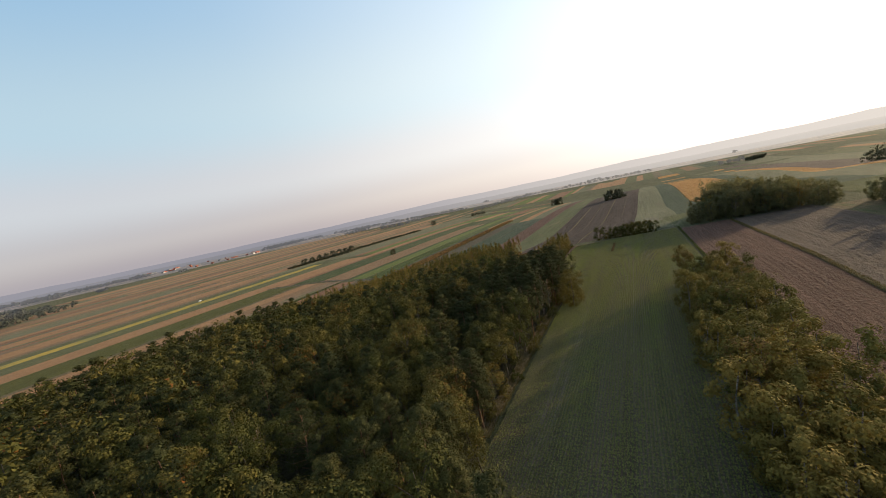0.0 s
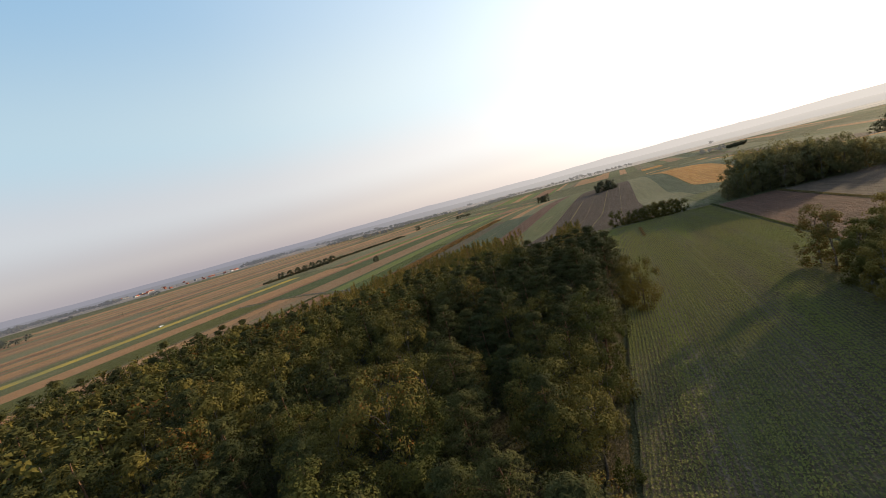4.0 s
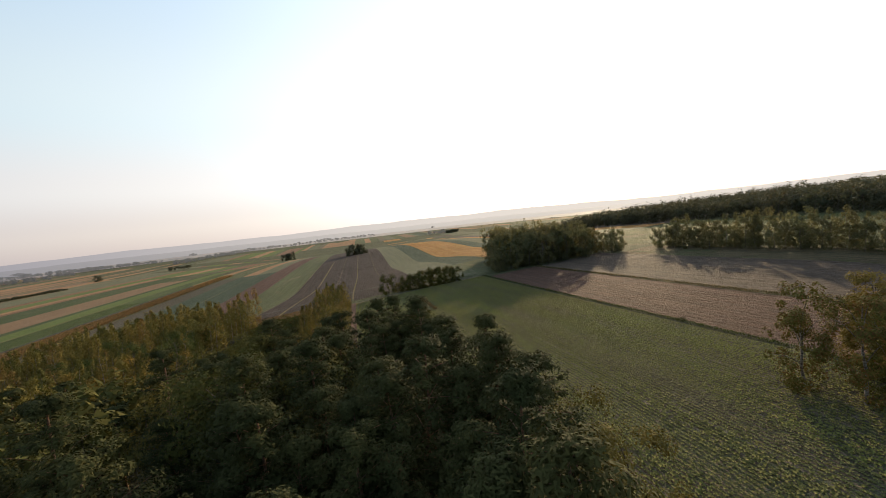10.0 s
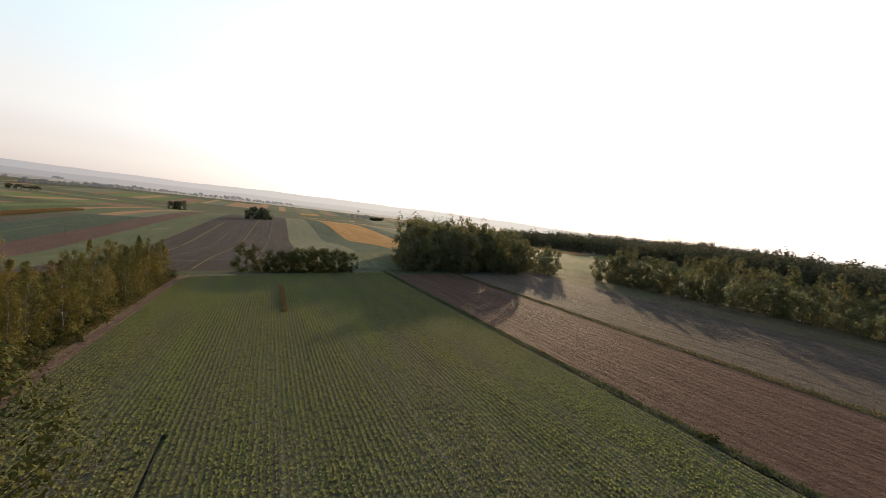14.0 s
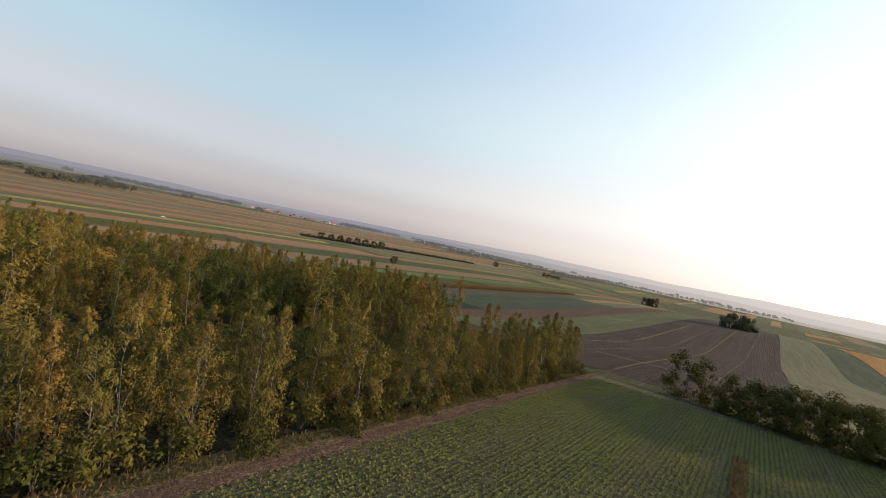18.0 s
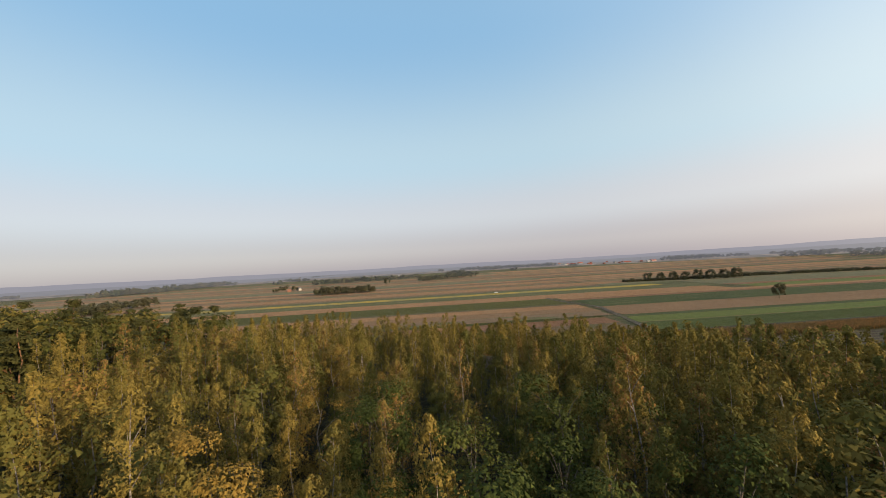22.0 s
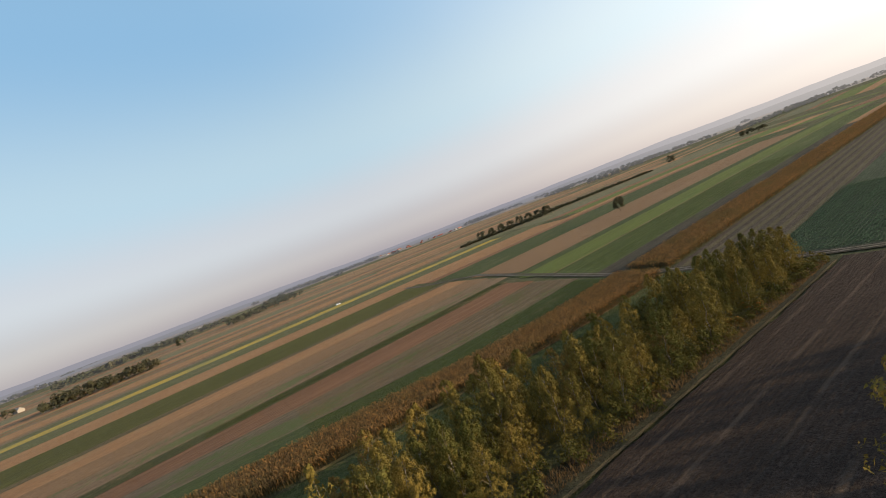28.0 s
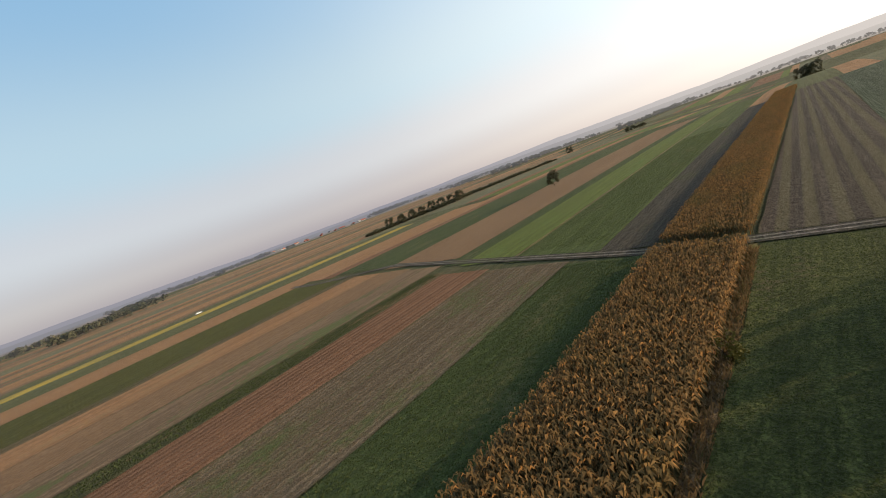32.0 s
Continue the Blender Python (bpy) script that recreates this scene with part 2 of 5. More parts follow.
M = {
    "turf": field_mat("turf", (0.068, 0.072, 0.032), (0.095, 0.094, 0.042), (0.11, 0.085, 0.05), clod=2.5),
    # litter and weeds, with the shade under the crowns put into the colour
    "shaded_wood_floor": field_mat("shaded_wood_floor", (0.020, 0.019, 0.010), (0.030, 0.030, 0.013), (0.026, 0.035, 0.012), clod=1.5),
    "beet_soil": field_mat("beet_soil", (0.118, 0.090, 0.062), (0.145, 0.112, 0.076), (0.10, 0.10, 0.042), rows=0.5, row_colour=(0.07, 0.095, 0.03), row_depth=0.05, clod=3.0, amount=0.5),
    "plough_red": field_mat("plough_red", (0.105, 0.058, 0.041), (0.135, 0.076, 0.054), rows=1.4, row_depth=0.12, clod=2.6, amount=0.12),
    "plough_pale": field_mat("plough_pale", (0.086, 0.061, 0.045), (0.11, 0.08, 0.06), rows=2.0, row_depth=0.08, clod=2.0, amount=0.12),
    "plough_dark": field_mat("plough_dark", (0.062, 0.045, 0.036), (0.085, 0.062, 0.049), rows=1.1, row_depth=0.15, clod=2.4, amount=0.3),
    "plough_straw": field_mat("plough_straw", (0.058, 0.041, 0.033), (0.076, 0.055, 0.044), rows=0.55, row_depth=0.16, clod=3.4, amount=0.3, lined=0.3, straw=4.3),
    "tan": field_mat("tan", (0.275, 0.143, 0.066), (0.33, 0.18, 0.088), (0.20, 0.14, 0.07), rows=1.8, row_depth=0.08, clod=1.8, amount=0.35),
    "rust": field_mat("rust", (0.168, 0.080, 0.040), (0.205, 0.102, 0.053), rows=1.9, row_colour=(0.24, 0.145, 0.09), row_depth=0.10, clod=2.2, amount=0.45, lined=0.7),
    "stubble": field_mat("stubble", (0.138, 0.100, 0.064), (0.182, 0.134, 0.086), (0.068, 0.085, 0.028), rows=1.3, row_colour=(0.07, 0.065, 0.035), row_depth=0.08, clod=2.4, amount=0.35, patch_lo=0.50, patch_hi=0.62),
    "green": field_mat("green", (0.080, 0.088, 0.036), (0.105, 0.108, 0.045), (0.13, 0.10, 0.055), rows=2.2, row_depth=0.06, clod=2.5, amount=0.3),
    "dark_green": field_mat("dark_green", (0.042, 0.060, 0.019), (0.060, 0.078, 0.024), (0.085, 0.08, 0.036), rows=1.8, row_depth=0.06, clod=2.5, amount=0.3),
    "fresh_green": field_mat("fresh_green", (0.058, 0.080, 0.022), (0.082, 0.104, 0.029), (0.10, 0.09, 0.045), rows=2.2, row_depth=0.06, clod=2.5, amount=0.3),
    "lime": field_mat("lime", (0.088, 0.115, 0.024), (0.118, 0.138, 0.030), (0.07, 0.12, 0.03), rows=2.6, row_depth=0.05, clod=2.0, amount=0.4),
    "yellow": field_mat("yellow", (0.36, 0.235, 0.028), (0.40, 0.27, 0.04), (0.14, 0.13, 0.04), clod=1.0, row_depth=0.05, patch_lo=0.46, patch_hi=0.58),
    "teal": field_mat("teal", (0.055, 0.072, 0.042), (0.075, 0.094, 0.054), rows=0.8, row_colour=(0.05, 0.06, 0.045), row_depth=0.12, clod=2.0),
    "olive": field_mat("olive", (0.112, 0.110, 0.058), (0.138, 0.132, 0.07), (0.11, 0.09, 0.06), rows=3.0, row_depth=0.06, clod=1.5, amount=0.35),
    "gold": field_mat("gold", (0.40, 0.19, 0.055), (0.48, 0.245, 0.08), rows=1.5, row_depth=0.3, clod=1.2),
    "drills": field_mat("drills", (0.062, 0.047, 0.036), (0.080, 0.063, 0.048), rows=3.6, row_colour=(0.125, 0.115, 0.05), row_depth=0.08, clod=2.2, amount=0.42),
    "margin": field_mat("margin", (0.10, 0.085, 0.045), (0.20, 0.14, 0.08), (0.06, 0.08, 0.025), clod=3.0, row_depth=0.12),
    "dry_grass": field_mat("dry_grass", (0.16, 0.11, 0.06), (0.21, 0.15, 0.085), (0.13, 0.11, 0.04), clod=3.0, row_depth=0.12, patch_lo=0.45, patch_hi=0.58),
    "soil_edge": field_mat("soil_edge", (0.145, 0.088, 0.062), (0.18, 0.112, 0.08), clod=3.0, row_depth=0.1),
    "furrow": field_mat("furrow", (0.05, 0.045, 0.028), (0.075, 0.07, 0.035), (0.06, 0.08, 0.02), clod=3.0, row_depth=0.12),
    "track": field_mat("track", (0.14, 0.12, 0.10), (0.20, 0.175, 0.15), (0.085, 0.085, 0.045), clod=2.0, row_depth=0.06, patch_lo=0.45, patch_hi=0.6),
    "leaf_broad": leaf_mat("leaf_broad", ((0.062, 0.068, 0.018), (0.150, 0.120, 0.030)), ((0.30, 0.17, 0.03), (0.30, 0.11, 0.03)), 0.09, 0.16),
    "leaf_birch": leaf_mat("leaf_birch", ((0.095, 0.098, 0.026), (0.255, 0.180, 0.044)), ((0.37, 0.20, 0.045), (0.25, 0.135, 0.06)), 0.17, 0.18),
    "needles": leaf_mat("needles", ((0.038, 0.044, 0.016), (0.076, 0.072, 0.023)), ((0.15, 0.11, 0.03), (0.10, 0.06, 0.025)), 0.03, 0.08),
    "leaf_far": leaf_mat("leaf_far", ((0.070, 0.075, 0.042), (0.105, 0.095, 0.05)), ((0.13, 0.09, 0.035), (0.12, 0.07, 0.03)), 0.06, 0.35, haze_sheen=0.1),
    # eastern leaves painted paler to stand for the haze before them
    "leaf_east_hazed": leaf_mat("leaf_east_hazed", ((0.125, 0.132, 0.060), (0.21, 0.178, 0.075)), ((0.28, 0.19, 0.06), (0.24, 0.16, 0.06)), 0.08, 0.55, haze_sheen=0.1),
    "olive_crop": field_mat("olive_crop", (0.088, 0.090, 0.026), (0.125, 0.118, 0.036), rows=1.2, row_depth=0.2, clod=1.6, amount=0.5),
    "fallow_dark": field_mat("fallow_dark", (0.055, 0.048, 0.036), (0.075, 0.065, 0.048), (0.05, 0.06, 0.02), rows=1.6, row_depth=0.1, clod=2.2),
    "brown": field_mat("brown", (0.178, 0.103, 0.053), (0.218, 0.13, 0.068), rows=2.6, row_depth=0.06, clod=1.6, lined=0.3),
    "weedy": field_mat("weedy", (0.17, 0.112, 0.066), (0.21, 0.14, 0.085), (0.07, 0.085, 0.03), rows=1.7, row_depth=0.08, clod=1.8, patch_lo=0.5, patch_hi=0.58, lined=0.6),
    "weed_green": field_mat("weed_green", (0.066, 0.070, 0.027), (0.088, 0.087, 0.033), (0.17, 0.11, 0.062), clod=2.0, row_depth=0.15, patch_lo=0.54, patch_hi=0.62),
    "meadow": field_mat("meadow", (0.050, 0.062, 0.019), (0.082, 0.090, 0.027), (0.105, 0.076, 0.047), clod=2.4, row_depth=0.1),
    "leaf_grey": leaf_mat("leaf_grey", ((0.12, 0.11, 0.05), (0.17, 0.13, 0.06)), ((0.2, 0.12, 0.05), (0.22, 0.1, 0.04)), 0.3, 0.3),
    "leaf_gold": leaf_mat("leaf_gold", ((0.215, 0.145, 0.035), (0.30, 0.19, 0.042)), ((0.36, 0.19, 0.04), (0.34, 0.15, 0.04)), 0.15, 0.2),
    "leaf_olive": leaf_mat("leaf_olive", ((0.125, 0.108, 0.026), (0.17, 0.13, 0.032)), ((0.24, 0.15, 0.035), (0.2, 0.13, 0.035)), 0.1, 0.2),
    "leaf_green": leaf_mat("leaf_green", ((0.055, 0.070, 0.018), (0.090, 0.098, 0.024)), ((0.14, 0.11, 0.03), (0.12, 0.10, 0.03)), 0.06, 0.16),
    "bark": bark_mat("bark", (0.07, 0.055, 0.04), (0.12, 0.10, 0.08)),
    "bark_birch": bark_mat("bark_birch", (0.24, 0.205, 0.17), (0.09, 0.07, 0.055), 2.2),
    "bark_pine": bark_mat("bark_pine", (0.20, 0.10, 0.055), (0.10, 0.065, 0.045)),
    "corn_dry": corn_mat("corn_dry", (0.062, 0.050, 0.020), (0.39, 0.205, 0.066)),
    "grass_dry": leaf_mat("grass_dry", ((0.20, 0.130, 0.062), (0.25, 0.165, 0.08)), ((0.15, 0.12, 0.045), (0.10, 0.10, 0.035)), 0.35, 0.3),
    "grass_green": leaf_mat("grass_green", ((0.072, 0.088, 0.028), (0.098, 0.112, 0.035)), ((0.15, 0.12, 0.05), (0.12, 0.12, 0.04)), 0.3, 0.3),
    "cabbage_leaf": leaf_mat("cabbage_leaf", ((0.11, 0.155, 0.09), (0.085, 0.125, 0.07)), ((0.14, 0.16, 0.08), (0.10, 0.13, 0.06)), 0.3, 0.2),
    "rut": field_mat("rut", (0.13, 0.105, 0.075), (0.17, 0.135, 0.10), (0.07, 0.085, 0.03), clod=3.0, row_depth=0.05),
    "beet_leaf": leaf_mat("beet_leaf", ((0.25, 0.235, 0.078), (0.195, 0.202, 0.07)), ((0.285, 0.23, 0.088), (0.225, 0.198, 0.072)), 0.35, 0.3, ((0.20, 0.215, 0.06), (0.19, 0.16, 0.095))),
}


# ---- mesh builders ----
def np_mesh(name, verts, quads, mats, index=None, tint=None):
    """A mesh from arrays of corners and four-sided (or three-sided) faces."""
    me = bpy.data.meshes.new(name)
    n, k = quads.shape
    me.vertices.add(len(verts))
    me.vertices.foreach_set("co", np.ascontiguousarray(verts, np.float32).ravel())
    me.loops.add(n * k)
    me.loops.foreach_set("vertex_index", np.ascontiguousarray(quads, np.int32).ravel())
    me.polygons.add(n)
    me.polygons.foreach_set("loop_start", np.arange(0, n * k, k, dtype=np.int32))
    for m in mats:
        me.materials.append(m)
    if index is not None:
        me.polygons.foreach_set("material_index", np.ascontiguousarray(index, np.int32))
    if tint is not None:
        a = me.attributes.new("tint", "FLOAT", "POINT")
        a.data.foreach_set("value", np.ascontiguousarray(tint, np.float32))
    me.update(calc_edges=True)
    return me


def sheet(us, vs, lift=0.0):
    """A grid over the lines us and vs of the plan that follows the land."""
    uu, vv = np.meshgrid(us, vs, indexing="ij")
    shear = np.where(vv > 300, 0.019 * (vv - 300), 0.0) * (np.abs(uu) < 900)
    pu = uu + shear
    z = ground_uv(pu, vv) + lift
    V = np.stack([pu, vv, z], -1).reshape(-1, 3)
    a, b = len(us), len(vs)
    i = (np.arange(a - 1)[:, None] * b + np.arange(b - 1)[None, :]).ravel()
    return V, np.stack([i, i + b, i + b + 1, i + 1], -1)


def lines(a, b, step):
    return np.linspace(a, b, max(2, int(math.ceil((b - a) / step)) + 1))


def field(name, label, mat, u0, u1, v0, v1, lift=0.06):
    far = max(abs(v1), abs(u0)) > 700
    vs = lines(v0, v1, 24 if far else 3.5)
    us = lines(u0, u1, 7)
    V, Q = sheet(us, vs, lift)
    if not far:
        # ragged borders
        V = V.reshape(len(us), len(vs), 3)
        V[0, :, 0] += 0.35 * rng.random(len(vs)) ** 2
        V[-1, :, 0] -= 0.35 * rng.random(len(vs)) ** 2
        V = V.reshape(-1, 3)
    ob = new(name, np_mesh(name, V, Q, [M[mat]]))
    ob.matrix_basis = STRIP_POSE
    return tagged(ob, label, "field", kind="structure")


# ---- the ground ----
def ring_lines(near, step, far):
    a = list(np.arange(-near, near + 1, step))
    d = near
    while d < far:
        step *= 1.25
        d = min(d + step, far)
        a = [-d] + a + [d]
    return np.array(a)


gl = ring_lines(560, 8, 4600)
V, Q = sheet(gl, gl, -0.12)
ground = new("ground", np_mesh("ground", V, Q, [M["turf"]]))
ground.matrix_basis = STRIP_POSE
tagged(ground, "wide plain of grass and farmland reaching the horizon", "ground", kind="structure")

FIELDS_NEAR = [
    ("beet_soil", -26, 16.4, -90, 170), ("beet_soil", -41.5, -26, 146, 170), ("beet_soil", -41.5, 16.4, 170, 261), ("plough_red", 17.6, 39.4, -90, 251), ("plough_pale", 40.8, 72, -90, 249),
    ("margin", 72, 90, -90, 238), ("green", 10, 44, 262, 330), ("plough_dark", -90, -41.5, 268, 900), ("plough_dark", -40.5, -7, 268, 1050),
    ("olive", -7, 22, 268, 1150),
]
FIELDS_EAST = [
    ("teal", 22, 44, 300, 1150), ("margin", -172.6, -171.8, 306, 700), ("gold", 46, 104, 318, 1500), ("teal", 104, 128, 330, 1200), ("olive", 128, 170, 330, 1300), ("gold", 170, 190, 330, 1300),
    ("meadow", 94, 195, -200, 330), ("plough_pale", 190, 250, 330, 1400), ("olive", 250, 330, 330, 1500), ("green", -124, -90, 290, 1000), ("plough_red", -149, -124, 298, 1000), ("teal", -171.8, -149, 306, 640), ("teal", -196, -172.6, 306, 640),
    ("plough_straw", -180.5, -146, 200, 300), ("meadow", -216.8, -195.5, 178, 302), ("drills", -217.5, -196, 307, 640),
]
FIELDS_WEST = [
    ("dark_green", -250, -233, -200, 303), ("stubble", -274, -250, -200, 305), ("rust", -293.5, -274, -200, 306),
    ("weed_green", -302.5, -293.5, -200, 308), ("weedy", -322, -302.5, -260, 316), ("brown", -343, -322, -260, 318), ("tan", -365, -343, -260, 318), ("margin", -373, -365, -260, 320), ("olive_crop", -422, -373, -260, 316),
    ("tan", -462, -422, -300, 500), ("green", -502, -462, -300, 520), ("yellow", -524, -502, -320, 480), ("green", -545, -524, -320, 520),
]
FIELDS_NORTH = [
    ("fallow_dark", -245, -233, 308, 620), ("fresh_green", -270, -245, 309, 760), ("dry_grass", -271.4, -270, 310, 700), ("lime", -291, -271.4, 312, 900),
    ("dark_green", -300, -291, 314, 900), ("brown", -345, -300, 322, 760), ("dark_green", -396, -345, 326, 900), ("rust", -408, -396, 322, 900), ("tan", -422, -408, 322, 900),
]
NAMES = {
    "weed_green": ("weedy_strip", "narrow strip of green weeds with bare brown gaps"),
    "brown": ("bare_field", "smooth brown bare soil strip"), "weedy": ("weedy_field", "brown soil strip with scattered green weeds"),
    "olive_crop": ("leafy_crop_field", "strip of leafy olive-green crop in rows"), "fallow_dark": ("fallow_field", "dark grey-brown bare fallow strip"),
    "beet_soil": ("beet_field", "field of green beets in drilled rows on brown soil"), "plough_red": ("ploughed_field", "ploughed reddish-brown field with long furrows"),
    "plough_pale": ("harrowed_field", "harrowed pale brown field"), "dark_green": ("green_crop_field", "strip of dark green low crop"), "green": ("grass_field", "strip of short green grass"),
    "plough_dark": ("ploughed_field", "ploughed dark brown field with furrows"), "olive": ("pasture_field", "dull olive pasture strip with wheel lines"), "teal": ("cabbage_field", "bluish green cabbage field in rows"),
    "plough_straw": ("ploughed_field", "ploughed grey-brown field with thin lines of straw"),
    "fresh_green": ("grass_field", "strip of fresh green short grass"),
    "gold": ("ripe_maize_field", "ripe golden-orange maize field"), "drills": ("drilled_field", "grey-brown field with green drill rows"), "stubble": ("stubble_field", "straw stubble field with green regrowth"),
    "rust": ("tilled_field", "rust-brown freshly tilled strip"), "tan": ("bare_field", "light tan bare soil strip"), "margin": ("fallow_field", "weedy fallow strip of grey-green and brown"),
    "yellow": ("flowering_field", "strip of yellow flowering mustard"), "meadow": ("meadow", "patchy meadow of grass, weeds and bare brown spots"), "lime": ("grass_field", "bright yellow-green grass strip"), "dry_grass": ("grass_margin", "thin margin of dry straw-coloured grass"),
}
for table in (FIELDS_NEAR, FIELDS_EAST, FIELDS_WEST, FIELDS_NORTH):
    for mat, u0, u1, v0, v1 in table:
        field(*NAMES[mat], mat, u0, u1, v0, v1)
# strips further out over the plain, narrow plots of changing crops
far_kinds = ["tan", "rust", "brown", "green", "tan", "stubble", "tan", "weedy", "rust", "tan", "brown", "olive"]
u = -545.0
j = 0
while u > -1500:
    w = rng.uniform(9, 30) * (1 + (-u - 545) / 900)
    for v0, v1 in ((-900, 428), (429.5, rng.uniform(1000, 1900))):
        mat = far_kinds[int(rng.integers(len(far_kinds)))]
        field(*NAMES[mat], mat, u - w, u, v0, v1)
    u -= w
for u0, u1, v0, v1 in ((-545, -422, 525, 1700), (-422, -245, 905, 1700)):
    u = u1
    while u > u0:
        w = min(rng.uniform(14, 34), u - u0 + 0.1)
        mat = ("green", "tan", "lime", "rust", "olive")[int(rng.integers(5))]
        field(*NAMES[mat], mat, u - w, u, v0, v1)
        u -= w

# plots behind the eastern fields, out to the haze
u = -245.0
while u < 900:
    w = rng.uniform(14, 42)
    for v0, v1 in ((600, rng.uniform(1050, 1300)), (1510, rng.uniform(1750, 1980))):
        if v0 == 600 and -95 < u < 255:
            continue
        mat = ("olive", "tan", "green", "stubble", "brown", "teal", "green", "olive")[int(rng.integers(8))]
        field(*NAMES[mat], mat, u, u + w, v0, v1, 0.0)
    u += w

# wood floor under the trees, its colour darkened for the shade between crowns
for nm, lab, a in (("shaded_wood_floor", "leaf-littered floor of the mixed wood, colour darkened for shade", (-178, -27, -120, 160)), ("shaded_wood_floor", "weedy floor of the birch wood, colour darkened for shade", (-206, -42, 160, 200)), ("shaded_wood_floor", "weedy floor at the birch wood's edge", (-146, -42, 200, 262)), ("shaded_wood_floor", "weedy floor under the wood's northern corner", (-146, -72, 262, 274)), ("shaded_wood_floor", "weedy floor under the wood's northern corner", (-146, -92, 274, 288))):
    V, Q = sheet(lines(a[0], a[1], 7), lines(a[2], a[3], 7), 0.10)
    ob = tagged(new(nm, np_mesh(nm, V, Q, [M["shaded_wood_floor"]])), lab, "ground", kind="structure")
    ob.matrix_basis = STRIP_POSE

# farm track across the strips, two wheel ruts with a grassy middle
def track_v(u):
    u = np.asarray(u, float)
    return 303 + np.clip((-u - 233) * 0.2, 0, 22) - np.clip((-u - 345) * 0.22, 0, 12)


def ribbon(name, label, mat, us, off0, off1, lift, cat="track"):
    us = np.asarray(us, float)
    V = []
    for o in (off0, off1):
        v = track_v(us) + o
        V.append(np.stack([us, v, ground_uv(us, v) + lift], -1))
    V = np.concatenate(V)
    n = len(us)
    i = np.arange(n - 1)
    ob = new(name, np_mesh(name, V, np.stack([i, i + 1, i + 1 + n, i + n], -1), [M[mat]]))
    ob.matrix_basis = STRIP_POSE
    return tagged(ob, label, cat, kind="structure")


tu = np.arange(-430, -20, 4.0)
ribbon("farm_track", "worn grey-brown farm track across the fields", "track", tu, 0.55, 1.2, 0.13)
ribbon("farm_track", "worn grey-brown farm track across the fields", "track", tu, 2.2, 2.8, 0.13)
ribbon("track_verge", "worn ground between the wheel ruts", "fallow_dark", tu, -0.4, 3.6, 0.10, "verge")


# ---- trees ----
def tube(pts, radii, sides=5):
    pts, radii = np.asarray(pts, float), np.asarray(radii, float)
    a = np.linspace(0, 2 * math.pi, sides, endpoint=False)
    d = np.gradient(pts, axis=0)
    d /= np.linalg.norm(d, axis=1)[:, None] + 1e-9
    ref = np.where(np.abs(d[:, 2:3]) > 0.9, [[1.0, 0, 0]], [[0, 0, 1.0]])
    e1 = np.cross(d, ref)
    e1 /= np.linalg.norm(e1, axis=1)[:, None] + 1e-9
    e2 = np.cross(d, e1)
    V = pts[:, None, :] + radii[:, None, None] * (np.cos(a)[None, :, None] * e1[:, None, :] + np.sin(a)[None, :, None] * e2[:, None, :])
    n = len(pts)
    i, k = np.meshgrid(np.arange(n - 1), np.arange(sides), indexing="ij")
    k2 = (k + 1) % sides
    q = np.stack([i * sides + k, i * sides + k2, (i + 1) * sides + k2, (i + 1) * sides + k], -1).reshape(-1, 4)
    return V.reshape(-1, 3), np.concatenate([q[:, [0, 1, 2]], q[:, [0, 2, 3]]])


def join(parts):
    Vs, Qs, n = [], [], 0
    for V, Q in parts:
        Vs.append(V)
        Qs.append(Q + n)
        n += len(V)
    return np.concatenate(Vs), np.concatenate(Qs)


def cards(c, nrm, length, width, hang=0.0):
    """Leaf sprays: small pointed blades at c that face nrm."""
    n = len(c)
    nrm = nrm / (np.linalg.norm(nrm, axis=1)[:, None] + 1e-9)
    t = rng.normal(size=(n, 3))
    t[:, 2] -= hang
    t -= (t * nrm).sum(1)[:, None] * nrm
    t /= np.linalg.norm(t, axis=1)[:, None] + 1e-9
    b = np.cross(nrm, t)
    L, W = length[:, None], width[:, None]
    V = np.stack([c - t * L * 0.45 - b * W * 0.5, c - t * L * 0.3 + b * W * 0.55, c + t * L * 0.6], 1)
    return V.reshape(-1, 3), np.arange(n * 3).reshape(n, 3)


def sphere_dirs(n):
    d = rng.normal(size=(n, 3))
    return d / np.linalg.norm(d, axis=1)[:, None]


def clump_cards(centres, radii, per, size, flat=1.0, up=0.3, hang=0.0, slim=0.75, outward=None, core=0.0):
    """Leaf sprays on the skin of each clump, leaning the way the clump faces, and a share of broad ones that fill its inside."""
    n = len(centres)
    d = sphere_dirs(n * per)
    face = np.repeat(outward, per, 0) if outward is not None else 0 * d
    d = d + 0.45 * face
    d /= np.linalg.norm(d, axis=1)[:, None]
    r = np.repeat(radii, per) * rng.uniform(0.72, 1.05, n * per)
    off = d * r[:, None]
    off[:, 2] *= flat
    c = np.repeat(centres, per, 0) + off
    nrm = 0.65 * d + 0.55 * face + rng.normal(size=d.shape) * 0.38 + np.array([0, 0, up])
    ln = size * rng.uniform(0.65, 1.35, len(c))
    skin = cards(c, nrm, ln, ln * slim * rng.uniform(0.7, 1.1, len(c)), hang)
    m = int(per * core * 1.8)
    if not m:
        return skin
    d = sphere_dirs(n * m)
    back = np.repeat(outward, m, 0) if outward is not None else 0 * d
    rr = np.repeat(radii, m)
    off = d * (rr * 0.4)[:, None] - back * (rr * 0.5)[:, None]
    off[:, 2] *= flat
    ln = size * rng.uniform(1.1, 1.7, n * m)
    return join([skin, cards(np.repeat(centres, m, 0) + off, d + back + rng.normal(size=d.shape) * 0.3, ln, ln * slim)])


